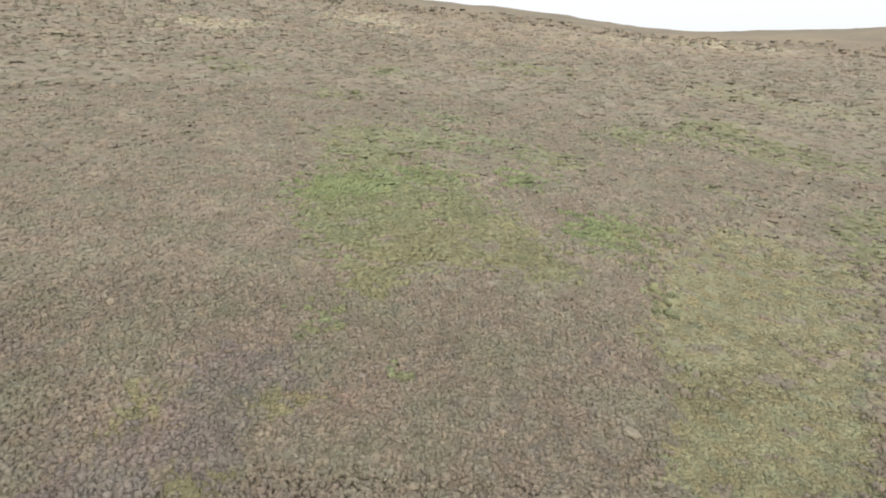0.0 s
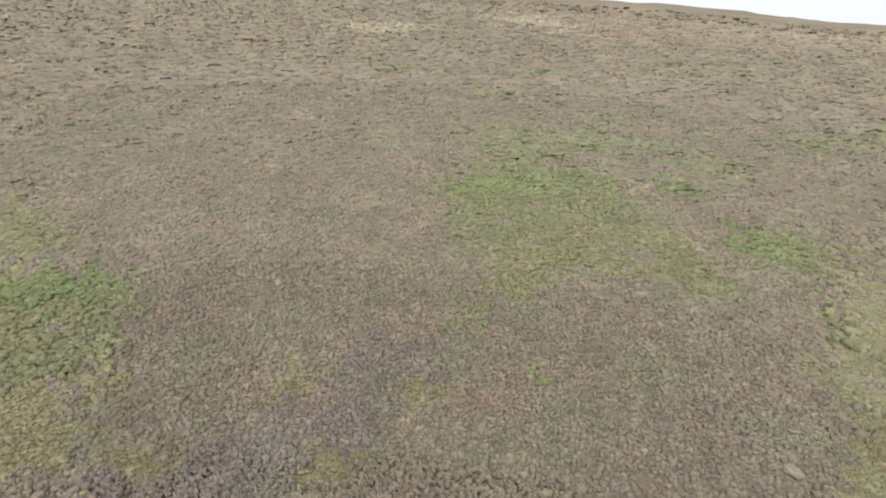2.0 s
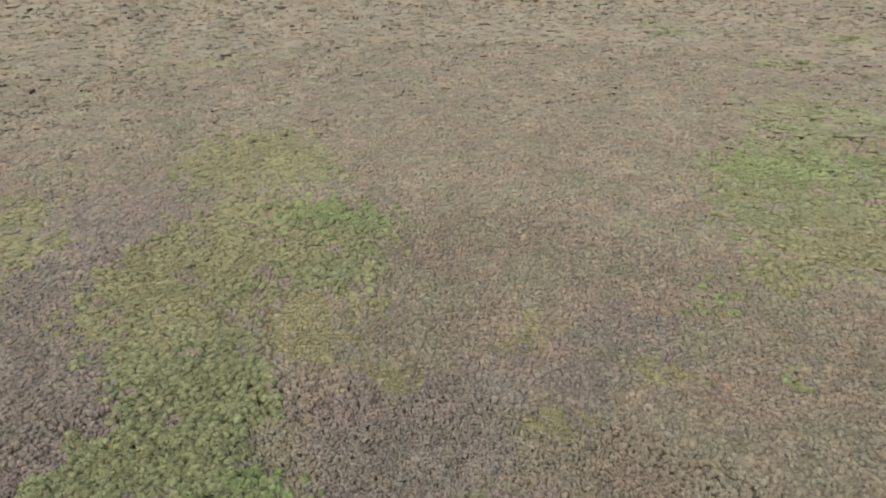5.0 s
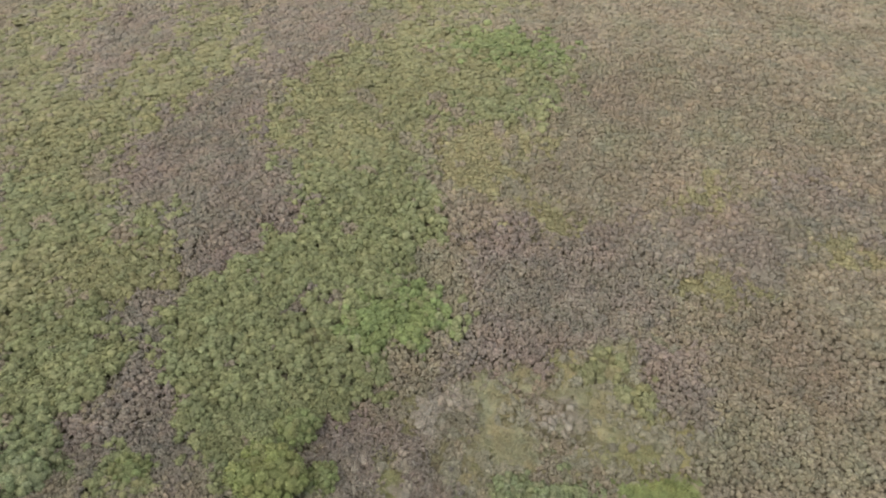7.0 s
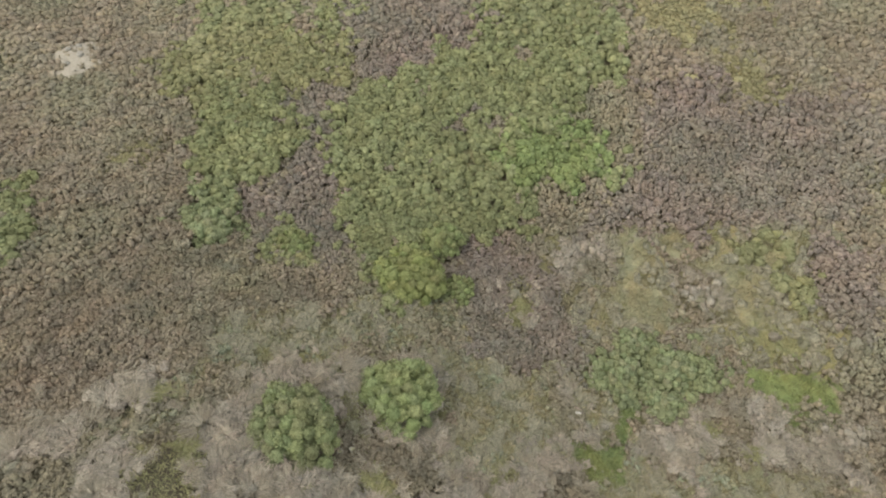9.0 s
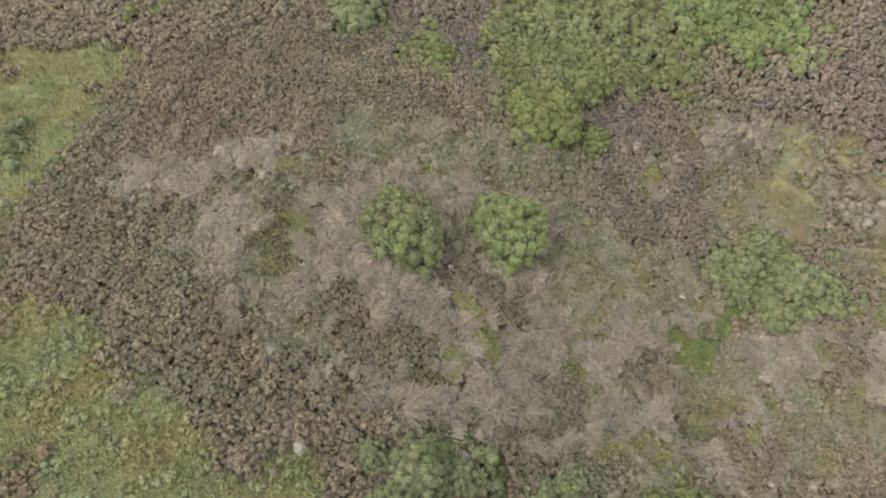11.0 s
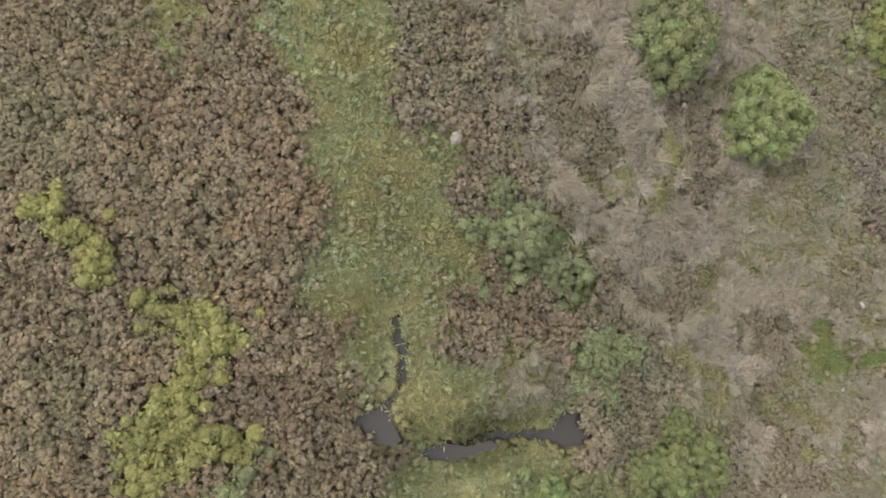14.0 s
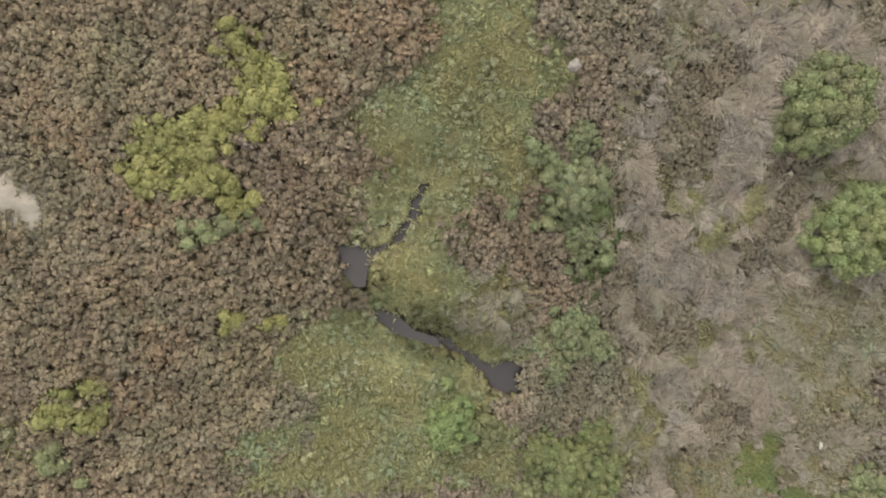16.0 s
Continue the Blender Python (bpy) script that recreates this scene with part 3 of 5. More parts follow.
KINDS = ["heather", "rust", "old", "mauve", "tan", "pale", "olive", "green", "bright", "fern", "lime", "grass", "straw", "sedge", "moss", "mixed", "dead", "bare", "pool"]
COVER = {  # what the canopy of each kind looks like from above
    "heather": (0.243, 0.213, 0.161), "old": (0.231, 0.200, 0.151), "rust": (0.256, 0.206, 0.152), "green": (0.219, 0.233, 0.126), "bright": (0.206, 0.250, 0.113),
    "fern": (0.215, 0.241, 0.136), "lime": (0.268, 0.265, 0.113), "grass": (0.290, 0.290, 0.156), "straw": (0.256, 0.238, 0.138),
    "sedge": (0.283, 0.268, 0.146), "moss": (0.190, 0.225, 0.100), "mixed": (0.282, 0.264, 0.168), "dead": (0.316, 0.281, 0.236),
    "mauve": (0.228, 0.196, 0.167), "tan": (0.272, 0.231, 0.172), "pale": (0.350, 0.310, 0.225), "olive": (0.234, 0.232, 0.128),
    "bare": (0.340, 0.310, 0.250), "pool": (0.030, 0.025, 0.020)}

# Smooth random fields: sums of sines in random directions, quick for many points at once
FIELD = np.random.RandomState(5)


def field(x, y, size, octaves=4, seed=0):
    """A smooth random height of about -1 to 1 whose largest lumps are about size across."""
    rng, total, amp, norm = np.random.RandomState(100 + seed), 0 * x, 1.0, 0.0
    for _ in range(octaves):
        layer = 0 * x
        for _ in range(7):
            a, p, k = rng.uniform(0, 2 * np.pi), rng.uniform(0, 2 * np.pi), 2 * np.pi / size * rng.uniform(0.6, 1.4)
            layer = layer + np.sin(k * (x * np.cos(a) + y * np.sin(a)) + p)
        total, norm = total + amp * layer / 2.6, norm + amp
        amp, size = amp * 0.55, size * 0.47
    return total / norm


def inside(poly, x, y):
    hit = np.zeros(x.shape, bool)
    for (ax, ay), (bx, by) in zip(poly, np.roll(poly, -1, 0)):
        if ay != by:
            hit ^= ((ay > y) != (by > y)) & (x < (bx - ax) * (y - ay) / (by - ay) + ax)
    return hit


def distance(poly, x, y):
    """How far points lie from an outline; negative inside."""
    best = np.full(x.shape, 1e9)
    for (ax, ay), (bx, by) in zip(poly, np.roll(poly, -1, 0)):
        ux, uy = bx - ax, by - ay
        t = np.clip(((x - ax) * ux + (y - ay) * uy) / (ux * ux + uy * uy + 1e-9), 0, 1)
        best = np.minimum(best, np.hypot(x - ax - t * ux, y - ay - t * uy))
    return np.where(inside(poly, x, y), -best, best)


def cover(x, y, fray=1.0):
    """The kind of plant cover at points: an index into KINDS. Outlines are frayed, more so for far and large patches."""
    far = np.hypot(x, y - 2)
    w = fray * np.clip(0.012 * far + 0.30 + 0.03 * np.maximum(far - 20, 0), 0.3, 3.5)
    wx, wy = x + w * field(x, y, 2.2, 4, 1) * 1.2 + w * FIELD.normal(0, 0.35, x.shape), y + w * field(x, y, 2.2, 4, 2) * 1.2 + w * FIELD.normal(0, 0.35, x.shape)
    kind = np.zeros(x.shape, int)
    for name, poly in PATCHES:
        lo, hi = poly.min(0), poly.max(0)
        near = np.nonzero((wx > lo[0]) & (wx < hi[0]) & (wy > lo[1]) & (wy < hi[1]))[0]
        if len(near):
            kind[near[inside(poly, wx[near], wy[near])]] = KINDS.index(name)
    for poly in [p for name, p in PATCHES if name == "pool"]:
        lo, hi = poly.min(0) - 0.3, poly.max(0) + 0.3
        near = np.nonzero((x > lo[0]) & (x < hi[0]) & (y > lo[1]) & (y < hi[1]))[0]
        if len(near):
            kind[near[distance(poly, x[near], y[near]) < 0.0]] = KINDS.index("pool")
    return kind


# ---- the land: a small wet valley at the foot of a long moorland slope ----
def step(a, b, v):
    s = np.clip((v - a) / (b - a), 0, 1)
    return s * s * (3 - 2 * s)


def soft(v, width):
    return np.logaddexp(0, v / width) * width


# the near bank, the dell below it and two gentle swells: height, middle and half-widths
SWELLS = [(3.1, -3.5, -6.6, 11.8, 8.7), (-2.6, -6.1, 4.9, 6.1, 6.6), (-1.3, -12.0, 15.4, 8.4, 9.0), (0.5, -30.0, 30.5, 5.7, 13.8)]


def bare_land(x, y):
    d, u = -0.42 * x + 0.906 * y - 12, -0.7 * x + 0.7 * y
    z = 0.18 * soft(d, 5) - 0.22 * (u - soft(u - 7, 3)) - 0.44
    # the gully with its heather bank
    edge = np.interp(y, [10, 21, 28, 36, 44, 52, 60], [8.5, 9.2, 10.3, 11.2, 12.3, 15.5, 22.0])
    z = z - 1.2 * step(-0.3, 2.6, x - edge) * step(26, 10, x - edge) * step(8, 18, y) * step(60, 44, y)
    for h, u0, v0, su, sv in SWELLS:
        z = z + h * np.exp(-((x - u0) / su) ** 2 / 2 - ((y - v0) / sv) ** 2 / 2)
    r, yaw = np.hypot(x, y), np.degrees(np.arctan2(-x, y))
    rise = 0.047 + 0.042 * step(-22, 0, yaw) + 0.10 * step(-5, 46, yaw) - 0.10 * step(75, 160, yaw) - 0.05 * step(-60, -140, yaw)
    crest = 250 + 90 * step(-5, -28, yaw)
    far = 16.4 + np.minimum(r, crest) * rise - 0.05 * np.maximum(r - crest, 0)
    z = z + (far - z) * step(110, 240, r)
    rough = 0.06 * field(x, y, 3.0, 3, 3) + 0.20 * step(10, 45, r) * field(x, y, 9.0, 3, 4)
    rough = rough + 0.55 * step(50, 130, r) * field(x, y, 24.0, 4, 5) + 0.4 * step(45, 90, r) * step(25, 50, yaw) * field(x, y, 13.0, 3, 6)
    return z + rough


POOLS = [poly for name, poly in PATCHES if name == "pool"]
LEVELS = [float(bare_land(p[:, 0], p[:, 1]).min()) - 0.02 for p in POOLS]


def land(x, y):
    z = bare_land(x, y)
    for poly, level in zip(POOLS, LEVELS):
        lo, hi = poly.min(0) - 1.2, poly.max(0) + 1.2
        near = np.nonzero((x > lo[0]) & (x < hi[0]) & (y > lo[1]) & (y < hi[1]))[0]
        if len(near):
            d = distance(poly, x[near], y[near]) + 0.04 * field(x[near], y[near], 0.4, 2, 9)
            rim = level + 0.02 + (z[near] - level - 0.02) * step(0.05, 1.0, d)
            z[near] = rim - 0.16 * step(0.06, -0.10, d)
    return z


def mesh_from(name, verts, quads, tint=None, mat=None, smooth=False):
    me = bpy.data.meshes.new(name)
    me.vertices.add(len(verts))
    me.vertices.foreach_set("co", np.ascontiguousarray(verts, np.float32).ravel())
    me.loops.add(quads.size)
    me.loops.foreach_set("vertex_index", np.ascontiguousarray(quads, np.int32).ravel())
    me.polygons.add(len(quads))
    me.polygons.foreach_set("loop_start", np.arange(0, quads.size, quads.shape[1], dtype=np.int32))
    me.polygons.foreach_set("use_smooth", np.full(len(quads), smooth))
    if tint is not None:
        at = me.attributes.new("tint", "FLOAT_COLOR", "POINT")
        at.data.foreach_set("color", np.column_stack([tint, np.ones(len(tint))]).astype(np.float32).ravel())
    me.update(calc_edges=True)
    me.validate()
    if mat:
        me.materials.append(mat)
    return me


SOIL = np.array((0.165, 0.142, 0.106))


def palette(kind):
    return np.array([COVER[k] for k in KINDS])[kind]


def build_ground():
    turns, rings = 220, 250
    a = np.arange(turns) * 2 * np.pi / turns
    r = np.r_[0.12 * (1400 / 0.12) ** (np.arange(rings) / (rings - 1))]
    x, y = (0.5 + np.outer(r, np.cos(a))).ravel(), (-2.2 + np.outer(r, np.sin(a))).ravel()
    r = np.hypot(x, y)
    verts = np.column_stack([x, y, land(x, y) - 0.03])
    i, j = np.meshgrid(np.arange(rings - 1), np.arange(turns), indexing="ij")
    k = (j + 1) % turns
    quads = np.stack([i * turns + j, (i + 1) * turns + j, (i + 1) * turns + k, i * turns + k], -1).reshape(-1, 4)
    kind = cover(x, y, 1.3)
    grown = step(12, 50, np.hypot(x, y))[:, None]
    tint = palette(kind)
    # far cover dulled towards heather: mixed growth, and haze put into the tint
    tint = tint + 0.45 * step(40, 110, np.hypot(x, y))[:, None] * (np.array(COVER["heather"]) - tint)
    low = np.where(np.isin(kind, [KINDS.index(k) for k in ("grass", "straw", "sedge", "moss", "mixed")])[:, None], 0.75 * tint, SOIL)
    low = np.where((kind == KINDS.index("bare"))[:, None], tint, low)
    tint = low + (tint - low) * grown
    ob = new("ground", mesh_from("ground", verts, quads, tint, GROUND_MAT, True))
    ob.data.polygons.foreach_set("use_smooth", np.ones(len(ob.data.polygons), bool))
    # the middle, a small cap
    bm = bmesh.new()
    bm.from_mesh(ob.data)
    bm.verts.ensure_lookup_table()
    bm.faces.new([bm.verts[n] for n in range(turns)])
    bm.to_mesh(ob.data)
    bm.free()
    return tagged(ob, "moorland hillside of dark peat soil rising to a ridge", "ground", kind="structure")


build_ground()


def build_pool(poly, level):
    c = poly.mean(0)
    ring = c + (poly - c) * (1 + 0.10 / np.maximum(np.linalg.norm(poly - c, axis=1), 0.2))[:, None]
    bm = bmesh.new()
    vs = [bm.verts.new((*p, level)) for p in ring]
    bm.faces.new(vs)
    bmesh.ops.triangulate(bm, faces=bm.faces)
    bmesh.ops.recalc_face_normals(bm, faces=bm.faces)
    if bm.faces[:][0].normal.z < 0:
        bmesh.ops.reverse_faces(bm, faces=bm.faces)
    me = bpy.data.meshes.new("water")
    bm.to_mesh(me)
    bm.free()
    me.materials.append(WATER_MAT)
    return tagged(new("water", me), "still dark peaty pool among yellow-green bog grass", "pool", kind="structure")


for pool_outline, pool_level in zip(POOLS, LEVELS):
    build_pool(pool_outline, pool_level)

# ---- plants ----
RNG = np.random.RandomState(11)


def frame_of(n):
    """Two directions across each normal."""
    helper = np.where(np.abs(n[:, 2:3]) < 0.9, (0, 0, 1.0), (1.0, 0, 0))
    a = np.cross(helper, n)
    a /= np.linalg.norm(a, axis=1)[:, None]
    return a, np.cross(n, a)


def head_template(rings, rough, rng, leaves=0, leaf=0.16, low=2.0):
    """One woolly head of radius 1: a knobbly dome whose skirt goes down into its neighbours, set with a few loose shoots.
    Gives its corners, triangles and how light or dark each corner's shoots are."""
    verts, tris, start = [(0.0, 0.0, 1.0)], [], [0]
    for n, count in enumerate(rings):
        polar = low * (n + 1) / len(rings)
        a = np.arange(count) * 2 * np.pi / count + rng.uniform(0, 6.28)
        start.append(len(verts))
        for angle in a:
            p = polar * rng.uniform(0.93, 1.07)
            z = math.cos(p)
            verts.append((math.sin(p) * math.cos(angle), math.sin(p) * math.sin(angle), z if z > 0 else 2.2 * z))
    counts = [1] + list(rings)
    for n in range(len(rings)):
        a, b, ca, cb = start[n], start[n + 1], counts[n], counts[n + 1]
        if ca == 1:
            tris += [(0, b + k, b + (k + 1) % cb) for k in range(cb)]
            continue
        turn = [math.atan2(verts[a + k][1], verts[a + k][0]) for k in range(ca)]
        i = 0
        j = min(range(cb), key=lambda k: abs(math.remainder(math.atan2(verts[b + k][1], verts[b + k][0]) - turn[0], 2 * math.pi)))
        for step_ in range(ca + cb):
            if i * cb <= (step_ - i) * ca and i < ca:
                tris.append((a + i % ca, b + (j + step_ - i) % cb, a + (i + 1) % ca))
                i += 1
            else:
                tris.append((a + i % ca, b + (j + step_ - i) % cb, b + (j + step_ - i + 1) % cb))
    v = np.array(verts) * rng.uniform(1 - rough, 1 + rough, (len(verts), 1))
    v[:, :2] *= 1 + 0.12 * np.sin(np.arctan2(v[:, 1], v[:, 0]) * 3 + rng.uniform(0, 6.28))[:, None]
    light = rng.uniform(0.86, 1.14, len(v))
    tris = np.array(tris)
    if leaves:
        v = 0.84 * v
        k = np.arange(leaves) + 0.5
        z, a = 1 - 0.85 * k / leaves, k * 2.399963 + rng.uniform(0, 6.28)
        r = np.sqrt(1 - z * z)
        out = np.column_stack([r * np.cos(a), r * np.sin(a), z])
        c = out * rng.uniform(0.82, 1.15, (leaves, 1))
        nrm = out + rng.normal(0, 0.55, out.shape)
        nrm /= np.linalg.norm(nrm, axis=1)[:, None]
        p, q = frame_of(nrm)
        turn = rng.uniform(0, 6.28, (leaves, 1))
        p, q = p * np.cos(turn) + q * np.sin(turn), q * np.cos(turn) - p * np.sin(turn)
        s = leaf * rng.uniform(0.7, 1.3, (leaves, 1))
        tri = np.stack([c + s * p, c - 0.6 * s * p + 0.7 * s * q, c - 0.6 * s * p - 0.7 * s * q], 1).reshape(-1, 3)
        tris = np.concatenate([tris, len(v) + np.arange(3 * leaves).reshape(-1, 3)])
        v = np.concatenate([v, tri])
        light = np.concatenate([light, np.repeat(rng.uniform(0.9, 1.2, leaves), 3)])
    return v, tris, light


def sprig_template(count, wide, low, high, rng):
    """A small sprig of radius 1: pointed leaves that fan out and up from one stem. Triangles."""
    a = np.arange(count) * 2 * np.pi / count + rng.uniform(-0.5, 0.5, count)
    up = np.radians(rng.uniform(low, high, count))
    way = np.column_stack([np.cos(a) * np.cos(up), np.sin(a) * np.cos(up), np.sin(up)])
    side = np.column_stack([-np.sin(a), np.cos(a), rng.normal(0, 0.35, count)]) * wide * rng.uniform(0.7, 1.3, (count, 1))
    size = rng.uniform(0.7, 1.2, (count, 1))
    root = way * 0.12 + np.array((0, 0, 0.1)) * rng.uniform(0, 1, (count, 1))
    mid = root + way * size * 0.62
    v = np.stack([root, mid + side * size, mid - side * size, root + way * size], 1).reshape(-1, 3)
    f = 4 * np.arange(count)[:, None]
    tris = np.concatenate([f + np.array((0, 1, 2)), f + np.array((1, 3, 2))])
    return v, tris, np.repeat(rng.uniform(0.85, 1.15, count), 4)


def blade_template(count, lean, width, rng, bend=0.5):
    """A tuft of bent blades of height 1, three triangles each."""
    a = rng.uniform(0, 6.28, count)
    out = lean * rng.uniform(0.25, 1.0, count)
    h = rng.uniform(0.55, 1.0, count)
    base = np.column_stack([rng.normal(0, 0.12, count), rng.normal(0, 0.12, count), 0 * a])
    way = np.column_stack([np.cos(a), np.sin(a), 0 * a])
    side = np.column_stack([-np.sin(a), np.cos(a), 0 * a]) * width
    mid = base + way * (out * 0.4)[:, None] + np.array((0, 0, 1.0)) * (h * 0.65)[:, None]
    tip = base + way * (out * (1 + bend * 0.3))[:, None] + np.array((0, 0, 1.0)) * (h * (1 - bend * 0.45))[:, None]
    verts = np.stack([base - side, base + side, mid + side * 0.8, mid - side * 0.8, tip], 1).reshape(-1, 3)
    f = 5 * np.arange(count)[:, None]
    tris = [f + np.array(t) for t in ((0, 1, 2), (0, 2, 3), (3, 2, 4))]
    return verts, np.concatenate(tris, 1).reshape(-1, 3), np.repeat(rng.uniform(0.85, 1.15, count), 5)


def needle_template(count, rng):
    """A sheaf of fine bare twigs of length 1 that lean over one way (along x), in bent strands. Triangles."""
    a, up = rng.normal(0, 0.42, count), rng.uniform(0.25, 1.1, count)
    size = rng.uniform(0.6, 1.2, (count, 1))
    root = np.column_stack([rng.uniform(-0.55, 0.1, count), rng.normal(0, 0.28, count), rng.uniform(0.0, 0.25, count)])
    way = np.column_stack([np.cos(a) * np.cos(up), np.sin(a) * np.cos(up), np.sin(up)])
    side = np.column_stack([-np.sin(a), np.cos(a), rng.normal(0, 0.4, count)]) * rng.uniform(0.013, 0.028, (count, 1))
    mid = root + 0.55 * size * way
    tip = root + size * way + 0.35 * size * np.column_stack([np.cos(a), np.sin(a), -np.ones(count)]) * rng.uniform(0.2, 0.8, (count, 1))
    v = np.stack([root - side, root + side, mid + side, mid - side, tip], 1).reshape(-1, 3)
    f = 5 * np.arange(count)[:, None]
    return v, np.concatenate([f + np.array(t) for t in ((0, 1, 2), (0, 2, 3), (3, 2, 4))]), np.repeat(rng.uniform(0.85, 1.3, count), 5)


def joined(*shapes):
    """Several templates as one."""
    V, T, L, at = [], [], [], 0
    for v, t, light in shapes:
        V.append(v)
        T.append(t + at)
        L.append(light)
        at += len(v)
    return np.concatenate(V), np.concatenate(T), np.concatenate(L)


def scaled(shape, wide, high):
    v, t, light = shape
    return v * np.array((wide, wide, high)), t, light


def spread(name, templates, x, y, radius, height, tint, mat, lift=0.0, wobble=0.2, smooth=False, way=None):
    """One mesh of many plants that stand on the land."""
    z = land(x, y) + lift
    which = RNG.randint(0, len(templates), len(x))
    V, Q, T, at = [], [], [], 0
    for n, (tv, tq, light) in enumerate(templates):
        me = np.nonzero(which == n)[0]
        if not len(me):
            continue
        a = RNG.uniform(0, 6.28, len(me)) if way is None else way[me] + RNG.normal(0, 0.35, len(me))
        c, s = np.cos(a), np.sin(a)
        sx = radius[me] * RNG.uniform(1 - wobble, 1 + wobble, len(me))
        sy = radius[me] * RNG.uniform(1 - wobble, 1 + wobble, len(me))
        px, py = tv[None, :, 0] * sx[:, None], tv[None, :, 1] * sy[:, None]
        v = np.stack([x[me, None] + c[:, None] * px - s[:, None] * py, y[me, None] + s[:, None] * px + c[:, None] * py,
                      z[me, None] + tv[None, :, 2] * height[me, None]], -1)
        V.append(v.reshape(-1, 3))
        Q.append((tq[None] + (at + np.arange(len(me)) * len(tv))[:, None, None]).reshape(-1, 3))
        T.append((tint[me][:, None] * light[None, :, None]).reshape(-1, 3))
        at += len(me) * len(tv)
    return new(name, mesh_from(name, np.concatenate(V), np.concatenate(Q), np.concatenate(T), mat, smooth))


def lattice(x0, x1, y0, y1, gap):
    """Jittered points over a rectangle."""
    x, y = np.meshgrid(np.arange(x0, x1, gap), np.arange(y0, y1, gap * 0.87))
    x = x + (np.arange(x.shape[0]) % 2)[:, None] * gap / 2
    x, y = x.ravel(), y.ravel()
    return x + RNG.uniform(-0.42, 0.42, x.shape) * gap, y + RNG.uniform(-0.42, 0.42, x.shape) * gap


def in_sight(x, y):
    """The part of the hillside that the flight looks over: how far it reaches, turn by turn."""
    turn = np.degrees(np.arctan2(y + 1, x + 5))
    reach = np.interp(turn, [-180, -168, -156, -144, -132, -120, -90, -60, 8, 16, 24, 36, 42, 48, 54, 165, 171, 180],
                      [90, 55, 38, 28, 22, 18.5, 15, 14, 15, 11.5, 10, 9, 40, 185, 300, 300, 115, 90])
    return np.hypot(x + 5, y + 1) < reach


def cells(x, y, cell):
    """An uneven net of plants: how near each point is to its plant's middle, two numbers of that plant's own, and which way the point lies from the middle."""
    i, j = np.floor(x / cell), np.floor(y / cell)
    best, own, hue, turn = np.full(x.shape, 9.0), np.zeros(x.shape), np.zeros(x.shape), np.zeros(x.shape)
    for di in (-1, 0, 1):
        for dj in (-1, 0, 1):
            a, b = i + di, j + dj
            h = np.sin(a * 127.1 + b * 311.7) * 43758.5453
            g = np.sin(a * 269.5 + b * 183.3) * 24634.6345
            h, g = h - np.floor(h), g - np.floor(g)
            dx, dy = x / cell - a - 0.15 - 0.7 * h, y / cell - b - 0.15 - 0.7 * g
            d = np.hypot(dx, dy)
            own, hue, turn = np.where(d < best, g, own), np.where(d < best, h, hue), np.where(d < best, np.arctan2(dy, dx), turn)
            best = np.minimum(best, d)
    return np.clip(1 - (best / 0.8) ** 2, 0, 1), own, hue, turn


def is_kind(kind, *names):
    return np.isin(kind, [KINDS.index(n) for n in names])


def own_tint(x, y, cell, much=0.2):
    """Each plant a little lighter, darker, redder or greener than the next."""
    _, own, hue, _ = cells(x, y, cell)
    return 1 + much * (own - 0.5)[:, None] + 0.7 * much * (hue - 0.5)[:, None] * np.array((0.6, 0.0, -0.6))


def tone(kind, x, y, fade):
    """The tint of the plants at points: their kind's, in drifts, and dulled towards heather with distance, for mixed
    growth and for haze put into the colour.
    """
    vary = 0.13 * (1 - 1.4 * fade)
    pal = palette(kind) * RNG.uniform(1 - vary, 1 + vary, (len(kind), 1)) * RNG.uniform(0.98, 1.02, (len(kind), 3))
    dull = np.where(is_kind(kind, "tan", "pale"), 0.0, np.where(is_kind(kind, "grass"), min(0.7, 0.33 + fade) if fade > 0 else 0.0, min(0.35, 0.04 + fade) if fade > 0 else 0.0))
    pal = pal + dull[:, None] * (np.array(COVER["heather"]) - pal)
    sward = is_kind(kind, "grass", "sedge", "mixed", "moss")[:, None] * np.clip(field(x, y, 1.7, 3, 29), -1, 1)[:, None]
    pal = pal * (1 + sward * np.array((-0.06, 0.02, 0.07)))  # olive where it dries, pale green where it is wet
    return pal * (1 + (0.05 + 0.10 * fade) * field(x, y, 9.0, 4, 43)[:, None])


def heather_tone(x, y):
    """Heather that is still green here and there, and browner or redder elsewhere."""
    mood, small_ = field(x, y, 6.0, 4, 41)[:, None], field(x, y, 1.6, 3, 47)[:, None]
    brown = step(-1.0, -4.0, -0.7 * x + 0.7 * y)[:, None] * np.array((0.012, -0.03, -0.09))
    return (1 + brown) * (1 + np.clip(mood, 0, 1) * np.array((-0.05, 0.02, -0.03)) + np.clip(-mood, 0, 1) * np.array((0.04, -0.01, 0.02)) + 0.06 * small_ * np.array((1.2, 0.9, 0.6)))


WOODY, LEAFY = ("heather", "rust", "old", "mauve", "tan", "pale"), ("green", "bright", "fern", "lime", "olive")
HEAD = {"green": (1.45, 1.5), "bright": (1.45, 1.5), "fern": (1.4, 1.2), "lime": (1.35, 1.3), "olive": (1.3, 1.2), "old": (1.35, 1.3), "dead": (1.5, 1.0), "mauve": (1.1, 1.1),
        "grass": (0.9, 0.35), "sedge": (0.9, 0.5), "mixed": (1.1, 0.6), "moss": (0.8, 0.1), "straw": (1.0, 0.6)}  # how wide and high each kind's heads are
WIDE, TALL = np.array([HEAD.get(k, (1, 1))[0] for k in KINDS]), np.array([HEAD.get(k, (1, 1))[1] for k in KINDS])


